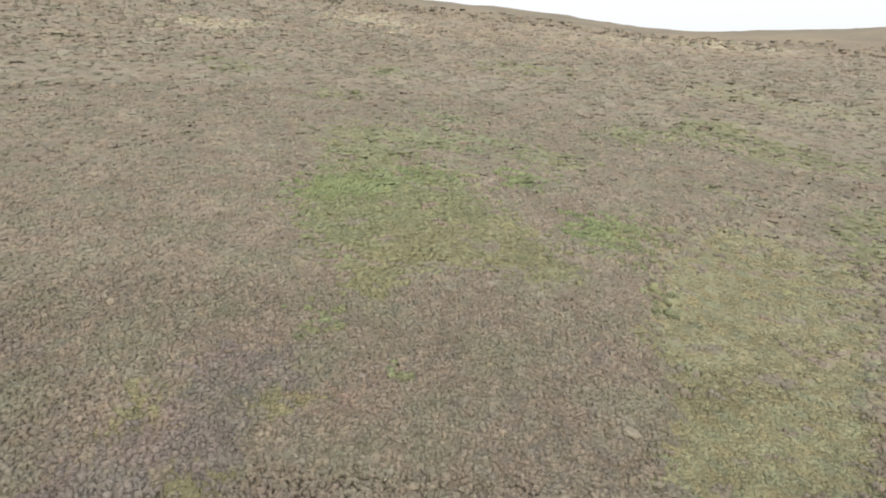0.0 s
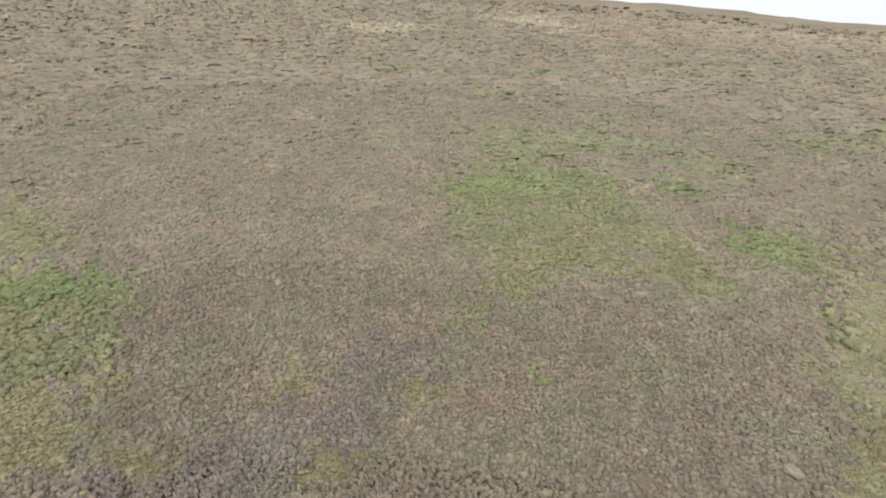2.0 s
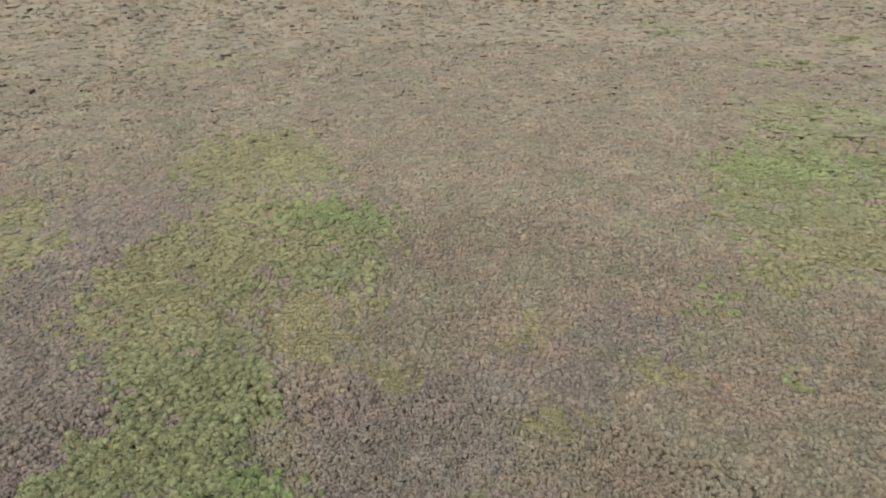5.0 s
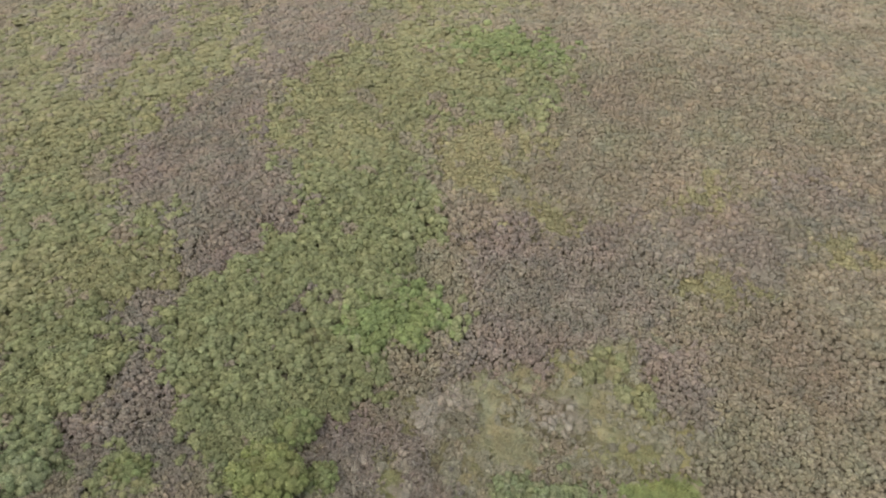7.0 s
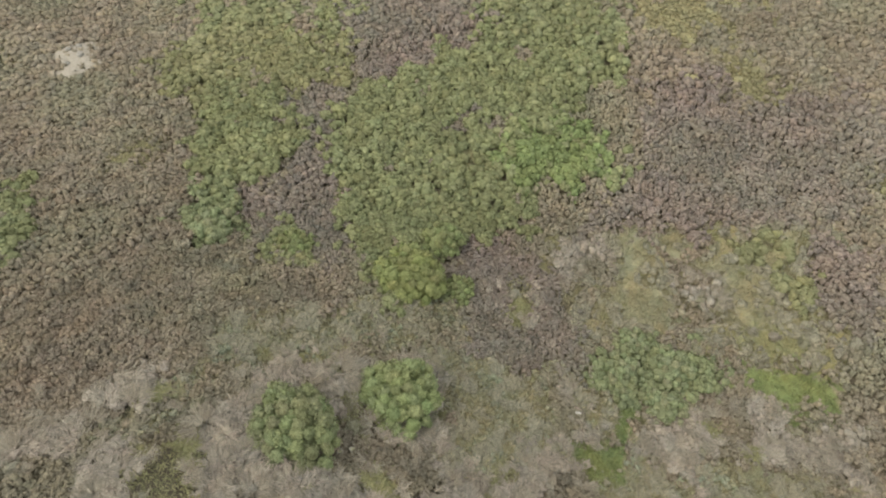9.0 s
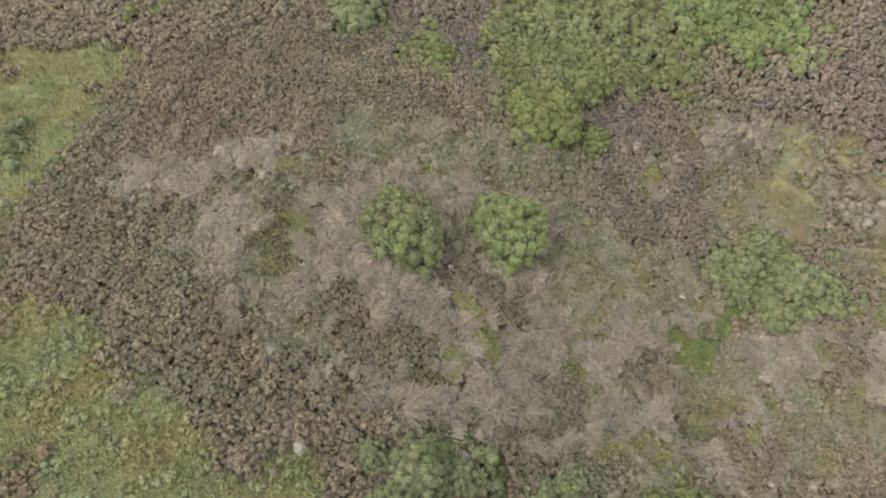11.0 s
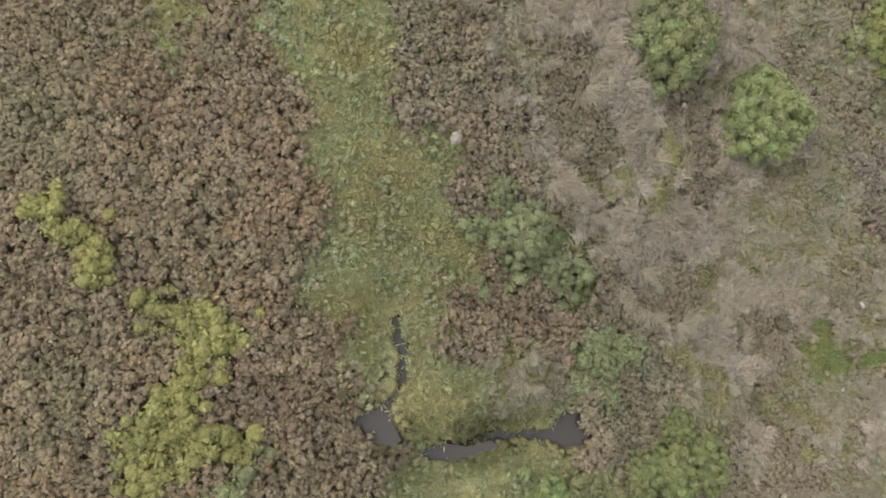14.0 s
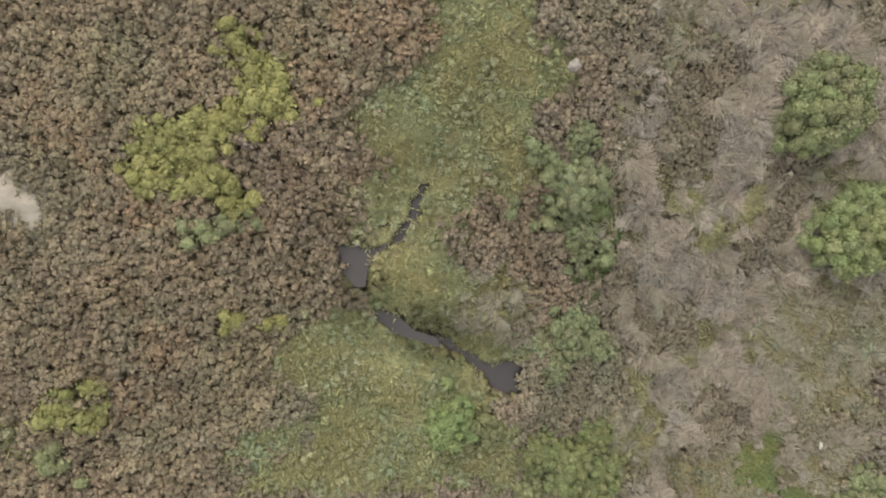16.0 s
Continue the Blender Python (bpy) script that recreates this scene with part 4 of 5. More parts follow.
def heads_at(x, y, kind, cell):
    """The rounded heads that the shoots form: height, and each head's own two numbers."""
    hump, own, hue = np.zeros(len(x)), np.zeros(len(x)), np.zeros(len(x))
    for wide in np.unique(WIDE):
        me = np.nonzero(WIDE[kind] == wide)[0]
        hump[me], own[me], hue[me], _ = cells(x[me], y[me], wide * cell)
    return hump ** 0.7, own, hue


def plants_at(x, y, kind, cell, rise, fade):
    """What grows at points: four masks (woody, leafy, dead, grassy), the tint and the height of the canopy."""
    hump, own, hue = heads_at(x, y, kind, cell)
    bunch, plant, _, _ = cells(x + 3.1, y - 1.7, 3.6 * cell)
    drift = field(x, y, 3.5, 3, 31) + 0.8 * (own - 0.5)  # heather creeps back into grassy patches in drifts
    woody = is_kind(kind, *WOODY)
    woody |= is_kind(kind, "straw") & (drift > 0.6) | is_kind(kind, "mixed") & (drift > 0.7) | is_kind(kind, "dead") & (plant < 0.3) | is_kind(kind, "sedge") & (drift > 0.7)
    woody |= is_kind(kind, "green", "olive") & (drift > 0.95) | is_kind(kind, "grass") & (drift > 1.1)
    if fade > 0:
        woody |= is_kind(kind, "grass", "green", "olive", "fern", "straw") & (drift > 0.85 - 0.9 * fade)
    leafy = is_kind(kind, *LEAFY) & ~woody
    dead = is_kind(kind, "dead") & ~woody & (drift > -0.38)
    dead |= is_kind(kind, "mixed", "sedge") & ~woody & (own + 0.25 * drift > 0.62)
    grassy = ~(woody | leafy | dead) & ~is_kind(kind, "pool", "bare")
    pal = tone(kind, x, y, fade)
    pal[woody & ~is_kind(kind, *WOODY)] = np.array(COVER["heather"])
    pal[woody] *= heather_tone(x, y)[woody]
    pal[dead & ~is_kind(kind, "dead")] = np.array((0.262, 0.246, 0.186))
    pal[grassy & is_kind(kind, "dead")] *= np.array((0.268, 0.262, 0.142)) / np.array(COVER["dead"])
    pal *= 1 + (0.22 - 0.35 * fade) * (own - 0.5)[:, None] + 0.09 * (hue - 0.5)[:, None] * np.array((0.6, 0.0, -0.6))
    pal *= 1 + 0.12 * (plant - 0.5)[:, None]
    lift = rise * TALL[kind] * (hump * (0.7 + 0.6 * own) + 0.8 * bunch * plant) + 0.25 * rise * field(x, y, 2.4, 3, 51) + 0.03
    return woody, leafy, dead, grassy, pal, np.maximum(lift, 0.0)


def grow(near, far, gap, cell, rise, forms, fade, tag):
    """All kinds of plant cover over one belt of the hillside; grass stands closer than heather and bilberry."""
    reach = far * 1.2
    woody_s, leafy_s, dead_s, grass_s = forms
    fine = 1.0 if fade else 0.82  # near heather shows its single small heads
    for tight, pass_ in ((fine, 0), (1.0, 1), (0.85, 2)):
        x, y = lattice(-5 - reach, -5 + reach, -1 - reach, -1 + reach, tight * gap)
        r = np.hypot(x + 5, y + 1) * (1 + 0.12 * RNG.uniform(-1, 1, x.shape))
        ok = (r >= near) & (r < far) & in_sight(x, y)
        x, y = x[ok], y[ok]
        kind = cover(x, y)
        woody, leafy, dead, grassy, pal, lift = plants_at(x, y, kind, cell, rise, fade)
        dice = RNG.uniform(0, 1, len(x))
        radius = tight * gap * RNG.uniform(0.68, 1.1, len(x))
        tall = radius * RNG.uniform(0.7, 1.1, len(x)) * (0.85 - 1.3 * fade)
        lift = np.maximum(lift - (0.03 if fade else 0) * gap / 0.26 + RNG.uniform(-0.15, 0.15, len(x)) * tight * gap * (1 - 2.5 * fade), 0.0)
        fan = cells(x + 3.1, y - 1.7, 2.1 * cell)[3]  # dead twigs lean out from the middle of their plant
        for me, name, shape, wide, high, mat, text, what, turn in (
                (woody, "heather_cover", woody_s, 1.0, 1.0, HEATHER_MAT, "dense brown-grey heather in small woolly heads on the moor", "heather", None),
                (leafy & (dice < 0.8), "bilberry_cover", leafy_s, 1.35, 0.9 if fade else 1.35, LEAF_MAT, "low green bilberry in leafy tufts between the heather", "bilberry", None),
                (dead, "dead_heather_cover", dead_s, 1.0, 1.0, TWIG_MAT, "pale grey bare-twigged old heather", "dead heather", fan),
                (grassy, "grass_cover", grass_s, 1.0, 0.8, BLADE_MAT, "yellow-green and straw-coloured moor grass in soft tufts", "grass", None)):
            me = me & (woody, leafy | dead, grassy)[pass_]
            if me.any():
                ob = spread(name, shape, x[me], y[me], wide * radius[me], high * tall[me], pal[me], mat, lift[me], smooth=True, way=None if turn is None else turn[me])
                tagged(ob, text + tag, what, kind="stuff")


def canopy(near, far, gap, cell, rise, fade, tag, sward=False):
    """The closed undergrowth farther off, from which the heads rise, and near by the sward of the grass: one coat over the land, split by the kind of plant that forms it."""
    reach = 1.1 * far
    x, y = np.meshgrid(np.arange(-5 - reach, -5 + reach, gap), np.arange(-1 - reach, -1 + reach, gap * 0.87))
    rows, cols = x.shape
    x = x + (np.arange(rows) % 2)[:, None] * gap / 2
    x, y = (x + RNG.uniform(-0.3, 0.3, x.shape) * gap).ravel(), (y + RNG.uniform(-0.3, 0.3, x.shape) * gap).ravel()
    r = np.hypot(x + 5, y + 1)
    r = r * (1 + 0.04 * field(x, y, 3.0, 3, 71))
    used = (r >= near) & (r < far) & in_sight(x, y)
    i, j = np.meshgrid(np.arange(rows - 1), np.arange(cols - 1), indexing="ij")
    odd = (i % 2 == 1)
    a, b, c, d = (i * cols + j), (i * cols + j + 1), ((i + 1) * cols + j), ((i + 1) * cols + j + 1)
    tris = np.concatenate([np.stack([a, b, np.where(odd, d, c)], -1).reshape(-1, 3), np.stack([np.where(odd, a, b), d, c], -1).reshape(-1, 3)])
    tris = tris[used[tris].all(1)]
    at = np.full(len(x), -1)
    at[used] = np.arange(used.sum())
    tris, x, y = at[tris], x[used], y[used]
    kind = cover(x, y)
    woody, leafy, dead, grassy, pal, lift = plants_at(x, y, kind, cell, rise, fade)
    pal = pal * RNG.uniform(0.9, 1.1, (len(x), 1))
    dip = np.clip((np.hypot(x + 5, y + 1) / max(near, 0.01) - 1) / 0.05, 0, 1)  # the rim goes down into the belt before it
    v = np.column_stack([x, y, land(x, y) + (lift + 0.8 * rise * TALL[kind] * (fade > 0) - (0.03 - 0.6 * fade) - 0.05 * grassy * (fade > 0)) * dip - 0.2 * (1 - dip)])
    for me, name, mat, text, what in (
            (woody, "heather_cover", HEATHER_MAT, "dense brown-grey heather in small woolly heads on the moor", "heather"),
            (leafy, "bilberry_cover", LEAF_MAT, "low green bilberry in leafy tufts between the heather", "bilberry"),
            (dead, "dead_heather_cover", TWIG_MAT, "pale grey bare-twigged old heather", "dead heather"),
            (grassy, "grass_cover", BLADE_MAT, "yellow-green and straw-coloured moor grass in soft tufts", "grass")):
        f = tris[me[tris].any(1)] if sward else tris[me[tris[:, 0]]]
        if len(f) and (me is grassy or not sward):
            seen, f = np.unique(f, return_inverse=True)
            tagged(new(name, mesh_from(name, v[seen], f.reshape(-1, 3), pal[seen], mat, True)), text + tag, what, kind="stuff")


def meadow(gap, x0, x1, y0, y1, keep, tufts, small_heads, tag):
    """Near grass: soft small cushions of moss and leaves with fine blades between them."""
    x, y = lattice(x0, x1, y0, y1, gap)
    ok = keep(x, y) & in_sight(x, y)
    x, y = x[ok], y[ok]
    kind = cover(x, y, 0.8)
    drift = field(x, y, 1.3, 3, 63)
    grass = is_kind(kind, "grass", "sedge", "mixed", "moss", "straw")
    x, y, kind, drift = x[grass], y[grass], kind[grass], drift[grass]
    if not len(x):
        return
    dice = RNG.uniform(0, 1, len(x))
    pal = tone(kind, x, y, 0.0) * own_tint(x, y, 0.42, 0.22)
    pal = pal * (1 + np.clip(drift, -1, 1)[:, None] * np.array((0.04, 0.0, 0.08)))
    puff = (dice < 0.55 + 0.3 * drift) & ~is_kind(kind, "moss")
    rise = 0.02 + 0.07 * np.clip(field(x, y, 0.9, 3, 67) + 0.3, 0, 1.2)
    if puff.any():
        rad = gap * RNG.uniform(0.35, 0.75, len(x))
        ob = spread("bog_cushion_cover", small_heads, x[puff], y[puff], rad[puff], 0.8 * rad[puff], (pal * np.array((1.0, 1.06, 1.18)))[puff], LEAF_MAT, rise[puff] + 0.05, smooth=True)
        tagged(ob, "soft pale green bog moss and small leafy plants" + tag, "bog plants", kind="stuff")
    tuft = ~puff
    size = gap * RNG.uniform(0.7, 1.3, len(x)) * np.where(is_kind(kind, "moss"), 0.6, 1.0)
    ob = spread("grass_blade_cover", tufts, x[tuft], y[tuft], 0.9 * size[tuft], 1.0 * size[tuft], (1.10 * pal)[tuft], BLADE_MAT, rise[tuft] + 0.02)
    tagged(ob, "fine blades of yellow-green moor grass" + tag, "grass", kind="stuff")


T_RNG = np.random.RandomState(3)


def shapes(rings, leaves, leaf, needles, blades, low=2.0, woody=None):
    """The heads of heather, bilberry, dead heather and grass, each in several forms."""
    woody_rings, florets, floret = woody or (rings, leaves, leaf)
    tufts = [scaled(sprig_template(blades, 0.06, 25, 80, T_RNG), 1.5, 1.7) for _ in range(16)]
    if not woody:
        tufts = [joined(scaled(head_template(rings, 0.2, T_RNG, 0, leaf, low), 1.0, 0.5), tuft) for tuft in tufts]
    return ([head_template(woody_rings, 0.24, T_RNG, florets, floret, low) for _ in range(16)],
            [head_template(rings, 0.2, T_RNG, leaves, 0.9 * leaf, low) for _ in range(16)],
            [joined(scaled(head_template((4, 4), 0.22, T_RNG, 0, leaf, low), 0.95, 0.6), scaled(needle_template(needles, T_RNG), 2.1, 1.9)) for _ in range(16)],
            tufts)


CUSHIONS = [head_template((5, 5), 0.15, T_RNG, 12, 0.4) for _ in range(8)]
BLADES = [blade_template(7, 1.1, 0.030, T_RNG, 0.9) for _ in range(10)]

BELTS = [  # near, far, gap of the heads, width and height of the bunches they form, shapes
    (0, 14, 0.142, 0.36, 0.11, shapes((5, 5), 13, 0.33, 17, 8, 2.0, ((4, 4), 9, 0.42)), 0.0, ""),
    (14, 24, 0.19, 0.42, 0.14, shapes((5, 5), 9, 0.36, 9, 7, 2.0, ((4, 4), 4, 0.48)), 0.0, ", round about"),
    (24, 40, 0.24, 0.6, 0.16, shapes((4, 4), 3, 0.40, 5, 3), 0.06, ", up the slope"),
    (40, 63, 0.34, 0.9, 0.16, shapes((4, 4), 1, 0.38, 2, 2), 0.14, ", farther up the slope"),
    (63, 98, 0.58, 1.7, 0.14, shapes((3, 3), 0, 0.36, 2, 1), 0.24, ", high on the slope"),
    (98, 175, 1.15, 3.2, 0.16, shapes((3, 3), 0, 0.36, 1, 1), 0.34, ", near the ridge")]
for near, far, gap, cell, rise, forms, fade, where in BELTS:
    grow(near, far, gap, cell, rise, forms, fade, where)
    if fade > 0:
        canopy(0.96 * near, 1.03 * far, 1.1 * gap, cell, 0.4 * rise, fade, where)
    else:
        canopy(near, 1.03 * far, 0.7 * gap, 0.5, 0.10, fade, where, True)
meadow(0.15, -20, 9, -16, 9, lambda x, y: np.hypot(x + 3, y + 2) < 12, BLADES, CUSHIONS, "")


# ---- single things ----
def part(name, me, parent, label=""):
    ob = new(name, me)
    ob.parent = parent
    return tagged(ob, label)


def ground_at(x, y):
    return float(land(np.array([float(x)]), np.array([float(y)]))[0])


def leafy_mesh(name, radius, height, tint, clumps, seed):
    """The foliage of one bush: round leafy clumps of uneven size packed over a dome."""
    rng = np.random.RandomState(seed)
    V, Q, T, at = [], [], [], 0
    templates = [head_template((5, 7, 7), 0.15, rng, 60, 0.22) for _ in range(5)]
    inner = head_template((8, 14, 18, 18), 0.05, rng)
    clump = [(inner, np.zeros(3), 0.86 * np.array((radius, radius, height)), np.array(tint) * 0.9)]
    for n in range(clumps):
        up = 1 - 0.95 * (n + 0.5) / clumps
        a = n * 2.399963 + rng.uniform(-0.25, 0.25)
        out = math.sqrt(1 - up * up) * (1 + 0.08 * math.sin(3 * a + seed) + 0.07 * math.sin(5 * a + 2 * seed))
        s = radius * rng.uniform(0.13, 0.235)
        c = np.array([radius * out * math.cos(a), radius * out * math.sin(a), height * (0.10 + 0.90 * up) * rng.uniform(0.84, 1.08)])
        c[:2] += rng.normal(0, 0.04 * radius, 2)
        clump.append((templates[rng.randint(5)], c - np.array((0, 0, 0.4 * s)), np.array((s, s, 0.9 * s)), np.array(tint) * rng.uniform(0.86, 1.14) * rng.uniform(0.95, 1.05, 3)))
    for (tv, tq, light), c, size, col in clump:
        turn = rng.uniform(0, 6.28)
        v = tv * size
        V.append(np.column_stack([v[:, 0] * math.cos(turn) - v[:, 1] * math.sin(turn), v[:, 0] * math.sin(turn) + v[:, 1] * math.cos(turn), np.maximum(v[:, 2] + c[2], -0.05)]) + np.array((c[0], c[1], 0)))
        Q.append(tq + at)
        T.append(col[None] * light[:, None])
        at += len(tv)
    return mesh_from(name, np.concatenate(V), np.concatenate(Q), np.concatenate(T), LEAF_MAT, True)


def stem_mesh(length, lean, seed):
    """One bent, tapering stem."""
    rings, sides, V = 5, 6, []
    for r in range(rings):
        f = r / (rings - 1)
        c = np.array([lean * f ** 1.4 + 0.02 * math.sin(5 * f + seed), 0.04 * math.sin(4 * f + seed), length * f - 0.05])
        for k in range(sides):
            w = 0.022 * (1 - 0.75 * f)
            V.append(c + np.array([w * math.cos(k * 2 * math.pi / sides), w * math.sin(k * 2 * math.pi / sides), 0]))
    Q = [[r * sides + k, r * sides + (k + 1) % sides, (r + 1) * sides + (k + 1) % sides, (r + 1) * sides + k] for r in range(rings - 1) for k in range(sides)]
    return mesh_from("stem", np.array(V), np.array(Q), np.repeat(np.array([[0.16, 0.13, 0.10]]), len(V), 0), TWIG_MAT, True)


def bush(radius, height, tint, clumps, seed, label, name="bush", category="bush", group=""):
    """A bush: an Empty at its foot, its foliage and five stems."""
    ob = new(name)
    part("foliage", leafy_mesh("foliage", radius, height, tint, clumps, seed), ob)
    for k in range(5):
        st = part("stem", stem_mesh(0.75 * height, 0.35 * radius, seed + k), ob, "bent brown woody stem")
        st.matrix_basis = pose(0, 0, 0, 0, 0, 72 * k + 20 * math.sin(seed + k))
    return tagged(ob, label, category, group)


def stand(ob, x, y, turn=0.0, sink=0.03):
    ob.matrix_basis = pose(x, y, ground_at(x, y) - sink, 0, 0, turn)
    return ob


# the two round willow bushes among the pale old heather
stand(bush(1.12, 0.95, (0.228, 0.252, 0.138), 90, 5, "round dark green willow bush among pale dead heather", "willow_bush"), -9.35, -3.05)
stand(bush(1.14, 1.00, (0.262, 0.300, 0.150), 90, 8, "round light green willow bush among pale dead heather", "willow_bush"), -9.98, -0.10)
# the leafy bush at the tip of the bilberry slope, and smaller ones about it
stand(bush(1.15, 0.9, (0.255, 0.275, 0.125), 80, 12, "yellow-green bush at the foot of the bilberry slope", "willow_bush"), -14.30, 1.68)
small = bush(0.62, 0.6, (0.230, 0.258, 0.126), 42, 15, "small low green bush in the heather", "small_bush", group="small bushes")
stand(small, -16.25, -1.67)
grey = bush(0.62, 0.5, (0.262, 0.290, 0.170), 48, 18, "grey-green low bush beside the wet grass", "small_bush", group="grey-green bushes")
stand(grey, -3.43, -2.95, 0, -0.1)
pale = bush(0.6, 0.5, (0.240, 0.305, 0.140), 40, 21, "pale fresh green low bush by the bog pools", "small_bush")
stand(pale, 0.50, 0.94)


def place_copies(ob, spots):
    for x, y, turn, size in spots:
        copy_thing(ob, pose(x, y, ground_at(x, y) + 0.06, 0, 0, turn) @ Matrix.Scale(size, 4))


place_copies(small, [(-1.68, 3.12, 40, 1.15), (-1.21, 2.50, 130, 0.8), (-2.28, 3.82, 210, 1.1), (-2.60, 2.73, 300, 0.75), (-15.62, 3.37, 80, 1.2), (-13.57, 3.25, 10, 0.9)])
place_copies(grey, [(-3.35, -1.96, 60, 0.7), (-2.63, 0.18, 150, 0.75), (-17.61, -4.09, 200, 1.3), (-9.47, 7.67, 20, 1.15), (-9.08, 9.27, 250, 1.3), (-7.93, 8.47, 120, 1.1),
                    (-10.29, 8.48, 330, 1.0), (-3.78, -3.70, 100, 0.6), (-2.09, 0.72, 10, 0.6)])


def wiry_mesh(name, blades, lean, width, bend, size, height, tint, mat, seed):
    rng = np.random.RandomState(seed)
    v, q, _ = blade_template(blades, lean, width, rng, bend)
    v = v * np.array((size, size, height))
    t = np.repeat(np.array(tint)[None] * rng.uniform(0.8, 1.2, (blades, 1)), 5, 0)
    return mesh_from(name, v, q, t, mat)


def fan_mesh(name, size, height, tint, seed, blades=150):
    """Old heather that has fallen open: fine bare twigs sweeping out from a hollow middle, thicker to one side."""
    rng = np.random.RandomState(seed)
    a = rng.normal(0, 0.55, blades)
    r0, r1 = rng.uniform(0.0, 0.2, blades), rng.uniform(0.6, 1.05, blades)
    h = rng.uniform(0.5, 1.0, blades)
    V, Q, at = [], [], 0
    for n in range(blades):
        bend = rng.normal(0, 0.25)
        pts = []
        for f in (0, 0.35, 0.7, 1.0):
            ang, r = a[n] + bend * f, r0[n] + (r1[n] - r0[n]) * f
            pts.append((r * math.cos(ang) * size, r * math.sin(ang) * size, height * h[n] * (0.15 + 1.15 * f - 0.55 * f * f)))
        for i, p in enumerate(pts):
            w = 0.005 * (1 - 0.18 * i)
            sx, sy = -math.sin(a[n]) * w, math.cos(a[n]) * w
            V += [(p[0] - sx, p[1] - sy, p[2]), (p[0] + sx, p[1] + sy, p[2])]
        Q += [(at + 2 * i, at + 2 * i + 1, at + 2 * i + 3, at + 2 * i + 2) for i in range(3)]
        at += 8
    t = np.repeat(np.array(tint)[None] * rng.uniform(0.78, 1.25, (blades, 1)), 8, 0)
    return mesh_from(name, np.array(V), np.array(Q), t, TWIG_MAT)


def scattered(kinds, gap, most, seed, x0=-20, x1=12, y0=-13, y1=18):
    """Random spots inside patches of the given kinds, no two closer than gap."""
    rng, spots = np.random.RandomState(seed), []
    x, y = rng.uniform(x0, x1, 9000), rng.uniform(y0, y1, 9000)
    ok = is_kind(cover(x, y, 0.3), *kinds)
    for px, py in zip(x[ok], y[ok]):
        if len(spots) < most and all((px - qx) ** 2 + (py - qy) ** 2 > gap * gap for qx, qy in spots):
            spots.append((float(px), float(py)))
    return spots


def brush_mesh(name, size, height, tint, seed, needles=300):
    """A woolly clump of bare heather: fine upright twig ends over a dome, all swept a little to one side, round a
    darker heart.
    """
    rng = np.random.RandomState(seed)
    sweep = rng.uniform(0, 6.28)
    z = rng.uniform(0.05, 1.0, needles)
    a = rng.uniform(0, 6.28, needles)
    r = np.sqrt(1 - z * z)
    out = rng.uniform(0.75, 1.12, needles)[:, None]
    lumpy = (1 + 0.18 * np.sin(3 * a + seed) + 0.12 * np.sin(7 * a + 2 * seed))[:, None]
    tip = np.column_stack([r * np.cos(a), r * np.sin(a), z]) * out * lumpy
    tip[:, 0] += 0.30 * math.cos(sweep) * z
    tip[:, 1] += 0.30 * math.sin(sweep) * z
    root = tip * np.array((0.45, 0.45, 0.35)) + rng.normal(0, 0.05, tip.shape)
    side = np.cross(tip - root, rng.normal(0, 1, tip.shape))
    side /= np.linalg.norm(side, axis=1)[:, None]
    side *= rng.uniform(0.018, 0.035, (needles, 1))
    V = np.stack([root - side, root + side, tip + 0.35 * side, tip - 0.35 * side], 1).reshape(-1, 3)
    T = np.repeat(np.array(tint)[None] * rng.uniform(0.82, 1.16, (needles, 1)), 4, 0)
    heart, quads, _ = head_template((6, 10, 10), 0.13, rng)
    quads = len(V) + quads
    V = np.concatenate([V, heart * 0.7]) * np.array((size, size, height))
    T = np.concatenate([T, np.repeat(np.array(tint)[None] * 0.85, len(heart), 0)])
    n = 4 * np.arange(needles)[:, None]
    tris = np.concatenate([n + np.array([0, 1, 2]), n + np.array([0, 2, 3])])
    return mesh_from(name, V, np.concatenate([tris, quads]), T, TWIG_MAT)


DEAD_TINTS = [(0.295, 0.262, 0.210), (0.318, 0.286, 0.232), (0.280, 0.244, 0.194), (0.328, 0.298, 0.242)]
dead_clumps = []
for k in range(8):
    ob = new("dead_heather_clump")
    for side in (-1, 0, 1):
        fan = part("twig_fan", fan_mesh("twig_fan", 0.50 - 0.08 * abs(side) + 0.02 * k, 0.24 - 0.03 * abs(side), DEAD_TINTS[(k + side) % 4], 60 + 3 * k + side, 64 - 9 * abs(side)), ob)
        fan.matrix_basis = pose(0.05 * side, 0.13 * side, 0, 0, 0, 55 * side)
    text = "old heather clump fallen open into pale grey-mauve bare twigs"
    dead_clumps.append(tagged(ob, text, "heather clump", "dead heather clumps"))
spots = scattered(("dead",), 0.8, 110, 7)
dead_count = len(spots)
spots += scattered(("mixed",), 1.3, 18, 8)
turns = np.random.RandomState(9)
for n, (x, y) in enumerate(spots):
    m = pose(x, y, ground_at(x, y) + (0.22 if n < dead_count else 0.05), 0, 0, turns.uniform(0, 360)) @ Matrix.Scale(turns.uniform(0.65, 1.15), 4)
    if n < len(dead_clumps):
        dead_clumps[n].matrix_basis = m
    else:
        copy_thing(dead_clumps[n % len(dead_clumps)], m)

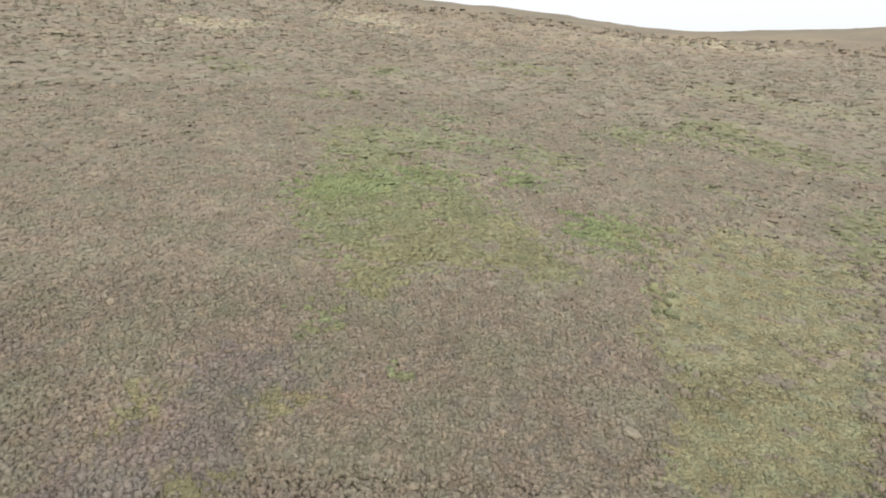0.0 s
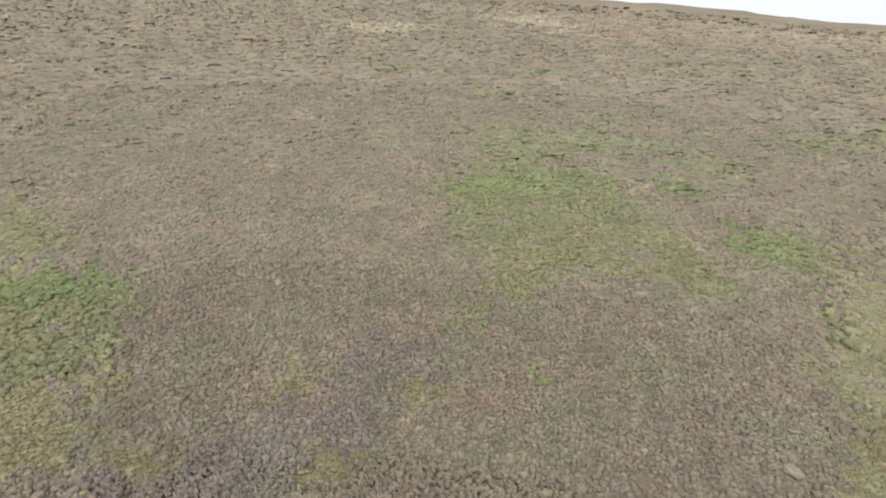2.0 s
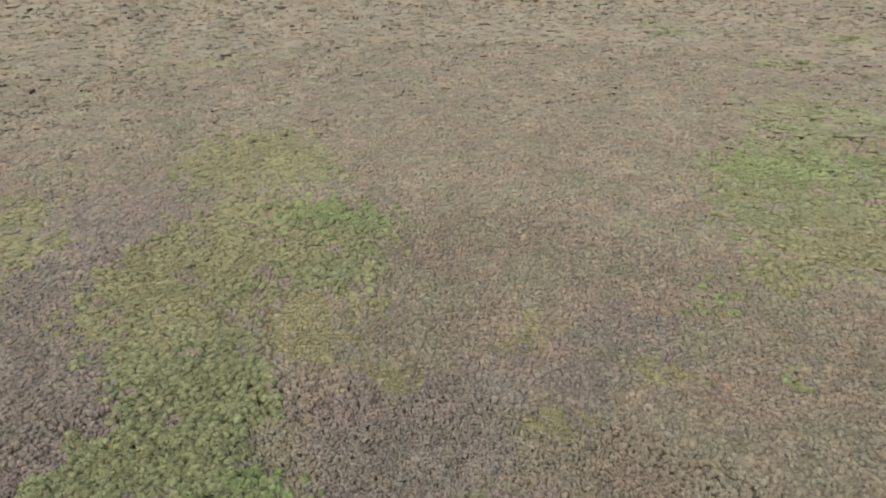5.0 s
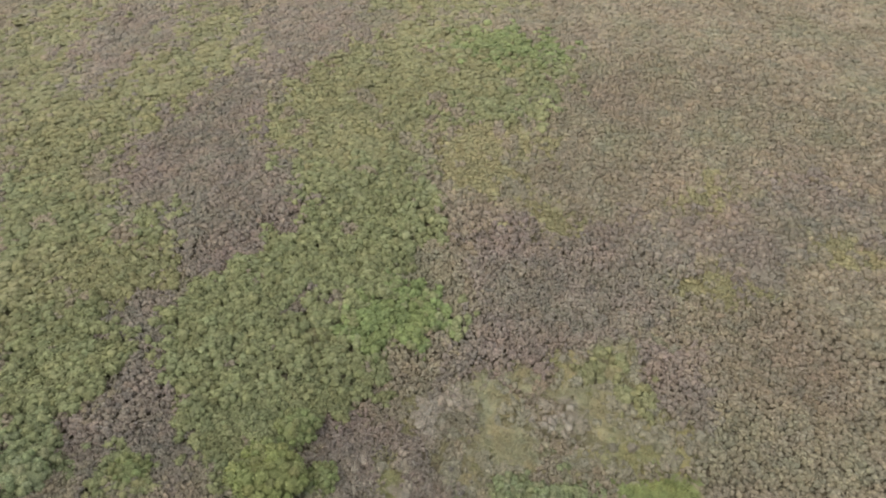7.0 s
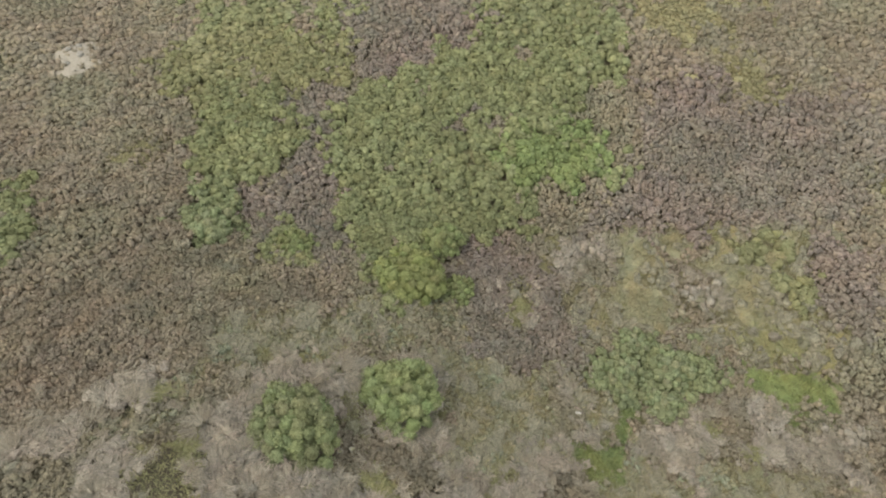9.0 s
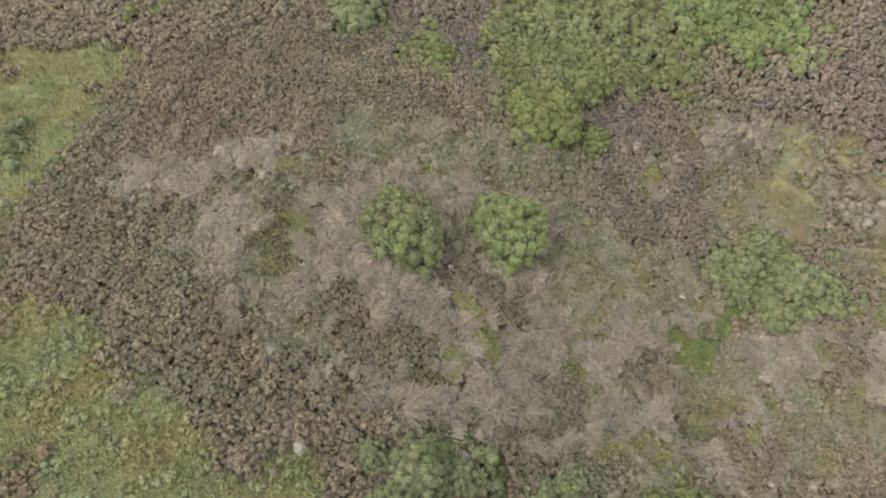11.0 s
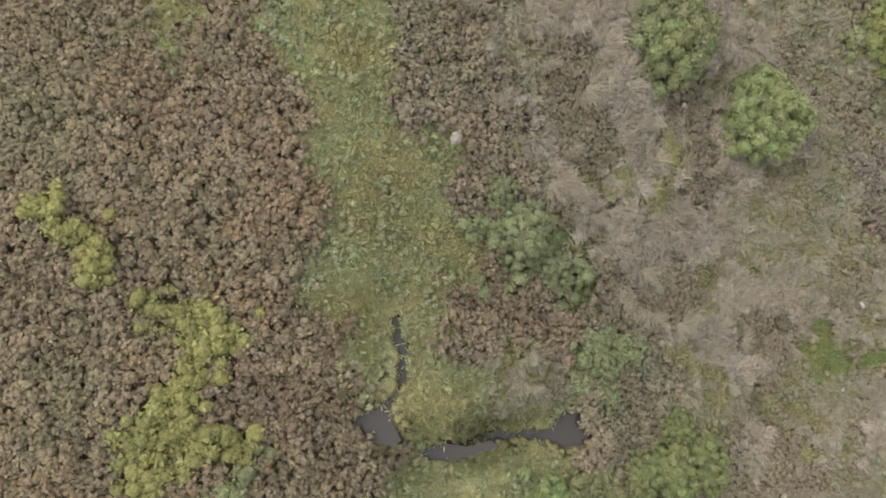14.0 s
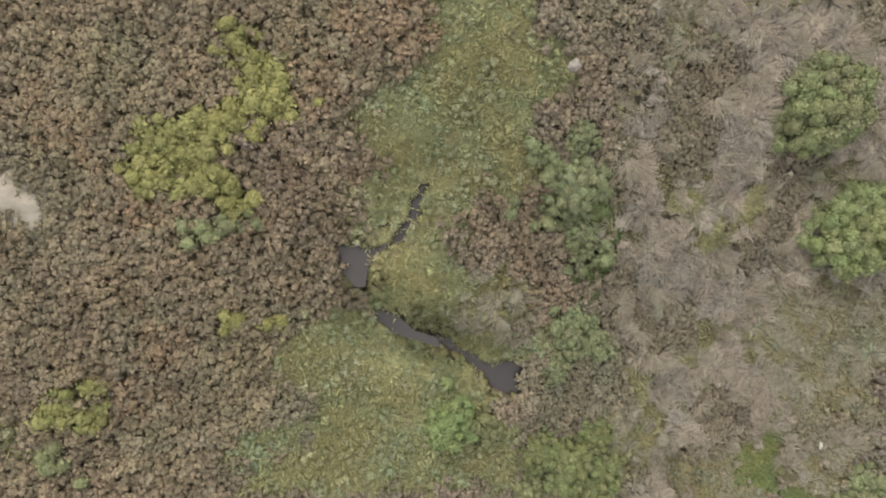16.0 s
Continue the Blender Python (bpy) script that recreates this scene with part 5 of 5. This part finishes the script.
tussocks = []
for k in range(4):
    ob = new("grass_tussock")
    part("tuft", wiry_mesh("tuft", 150, 0.9, 0.022, 0.9, 0.30, 0.32, [(0.29, 0.265, 0.155), (0.27, 0.26, 0.14), (0.31, 0.28, 0.17), (0.26, 0.255, 0.13)][k], BLADE_MAT, 90 + k), ob)
    tussocks.append(tagged(ob, "straw-coloured tussock of moor grass with drooping blades", "grass tussock", "grass tussocks"))
spots = scattered(("mixed",), 0.7, 70, 17) + scattered(("grass", "sedge"), 1.5, 45, 18) + scattered(("dead",), 1.8, 20, 19)
for n, (x, y) in enumerate(spots):
    m = pose(x, y, ground_at(x, y) - 0.02, 0, 0, turns.uniform(0, 360)) @ Matrix.Scale(turns.uniform(0.7, 1.2), 4)
    if n < len(tussocks):
        tussocks[n].matrix_basis = m
    else:
        copy_thing(tussocks[n % len(tussocks)], m)


def stone(sx, sy, sz, seed, mat, label, name="stone"):
    bm = bmesh.new()
    bmesh.ops.create_icosphere(bm, subdivisions=3, radius=1)
    for v in bm.verts:
        n = noise.fractal(v.co * 1.1 + Vector((seed, 3.1 * seed, 0)), 1.0, 2.0, 4)
        c = noise.cell(v.co * 1.6 + Vector((seed, 0, seed)))
        v.co *= 1 + 0.28 * n + 0.06 * c
        v.co = Vector((v.co.x * sx, v.co.y * sy, max(v.co.z, -0.5) * sz))
    me = bpy.data.meshes.new(name)
    bm.to_mesh(me)
    bm.free()
    me.materials.append(mat)
    return tagged(new(name, me), label, name)


stand(stone(0.13, 0.10, 0.13, 2, PALE_STONE, "pale grey stone half sunk at the heather's edge"), -3.93, -4.88, 30, -0.42)
WHITE_STONE = stone_material("white_stone", (0.42, 0.40, 0.36), (0.62, 0.60, 0.55))
stand(stone(0.095, 0.034, 0.06, 4, WHITE_STONE, "small long white stone lying on dead heather"), -8.50, 5.40, 60, -0.46)
stand(stone(0.5, 0.3, 0.22, 6, SAND_STONE, "sandy boulder on the heather bank of the gully", "boulder"), 8.56, 25.37, 140, -0.3)
stand(stone(0.75, 0.6, 0.6, 8, SAND_STONE, "pale sandy boulder in the gully's upper bank", "boulder"), 39.36, 70.06, 20, -0.3)
stand(stone(0.55, 0.45, 0.5, 9, SAND_STONE, "pale sandy boulder in the gully's upper bank", "boulder"), 40.67, 68.54, 80, -0.3)


def gravel_patch(outline, gap, seed):
    """A worn bare place: an uneven sheet of pale grit that sinks into the soil at its ragged rim."""
    poly = np.array(outline)
    lo, hi = poly.min(0) - 1.0, poly.max(0) + 1.0
    nx, ny = int((hi[0] - lo[0]) / gap), int((hi[1] - lo[1]) / gap)
    x, y = np.meshgrid(lo[0] + gap * np.arange(nx), lo[1] + gap * np.arange(ny), indexing="ij")
    x, y = x.ravel(), y.ravel()
    d = distance(poly, x, y) + 0.16 * field(x, y, 0.8, 3, seed)
    z = land(x, y) + 0.26 - 0.34 * np.clip(d + 0.05, 0, 1) + 0.035 * field(x, y, 0.35, 3, seed + 1)
    i, j = np.meshgrid(np.arange(nx - 1), np.arange(ny - 1), indexing="ij")
    quads = np.stack([i * ny + j, (i + 1) * ny + j, (i + 1) * ny + j + 1, i * ny + j + 1], -1).reshape(-1, 4)
    quads = quads[(d < 0.9)[quads].all(1)]
    return tagged(new("bare_ground", mesh_from("bare_ground", np.column_stack([x, y, z]), quads, None, GRIT_MAT, True)), "worn bare patch of pale sandy grit in the heather", "bare ground", kind="structure")


GRIT_MAT = stone_material("pale_grit", (0.28, 0.25, 0.205), (0.39, 0.355, 0.30))
gravel_patch([(-31.5, -9.6), (-32.7, -9.4), (-32.9, -8.3), (-31.3, -8.2), (-30.4, -9.1)], 0.13, 71)
gravel_patch([(6.25, -5.65), (6.05, -5.5), (5.9, -5.25), (5.92, -5.12), (6.05, -5.2), (6.25, -5.45)], 0.06, 75)
for n, (x, y, s) in enumerate([(-31.87, -8.66, 0.22), (-32.81, -8.75, 0.16), (-31.30, -9.23, 0.15), (-32.45, -9.15, 0.2)]):
    stand(stone(s, 0.7 * s, 0.45 * s, 20 + n, PALE_STONE, "pale weathered stone lying on bare grit", "rock"), x, y, 50 * n, -0.28)

# woolly heads of half-dead heather in the sedge
woolly = []
for k in range(4):
    ob = new("woolly_heather_tuft")
    part("twig_brush", brush_mesh("twig_brush", 0.26, 0.30, [(0.315, 0.300, 0.235), (0.335, 0.315, 0.255), (0.295, 0.285, 0.205), (0.300, 0.270, 0.222)][k], 150 + k, 260), ob)
    part("leafy_heart", brush_mesh("leafy_heart", 0.17, 0.22, (0.235, 0.235, 0.150), 160 + k, 120), ob)
    woolly.append(tagged(ob, "pale grey-green woolly heather tuft in the wet sedge", "heather tuft", "woolly heather tufts"))
spots = scattered(("sedge",), 0.6, 46, 37) + scattered(("dead",), 1.2, 40, 38)
for n, (x, y) in enumerate(spots):
    m = pose(x, y, ground_at(x, y) + 0.06, 0, 0, turns.uniform(0, 360)) @ Matrix.Scale(turns.uniform(0.7, 1.25), 4)
    if n < len(woolly):
        woolly[n].matrix_basis = m
    else:
        copy_thing(woolly[n % len(woolly)], m)
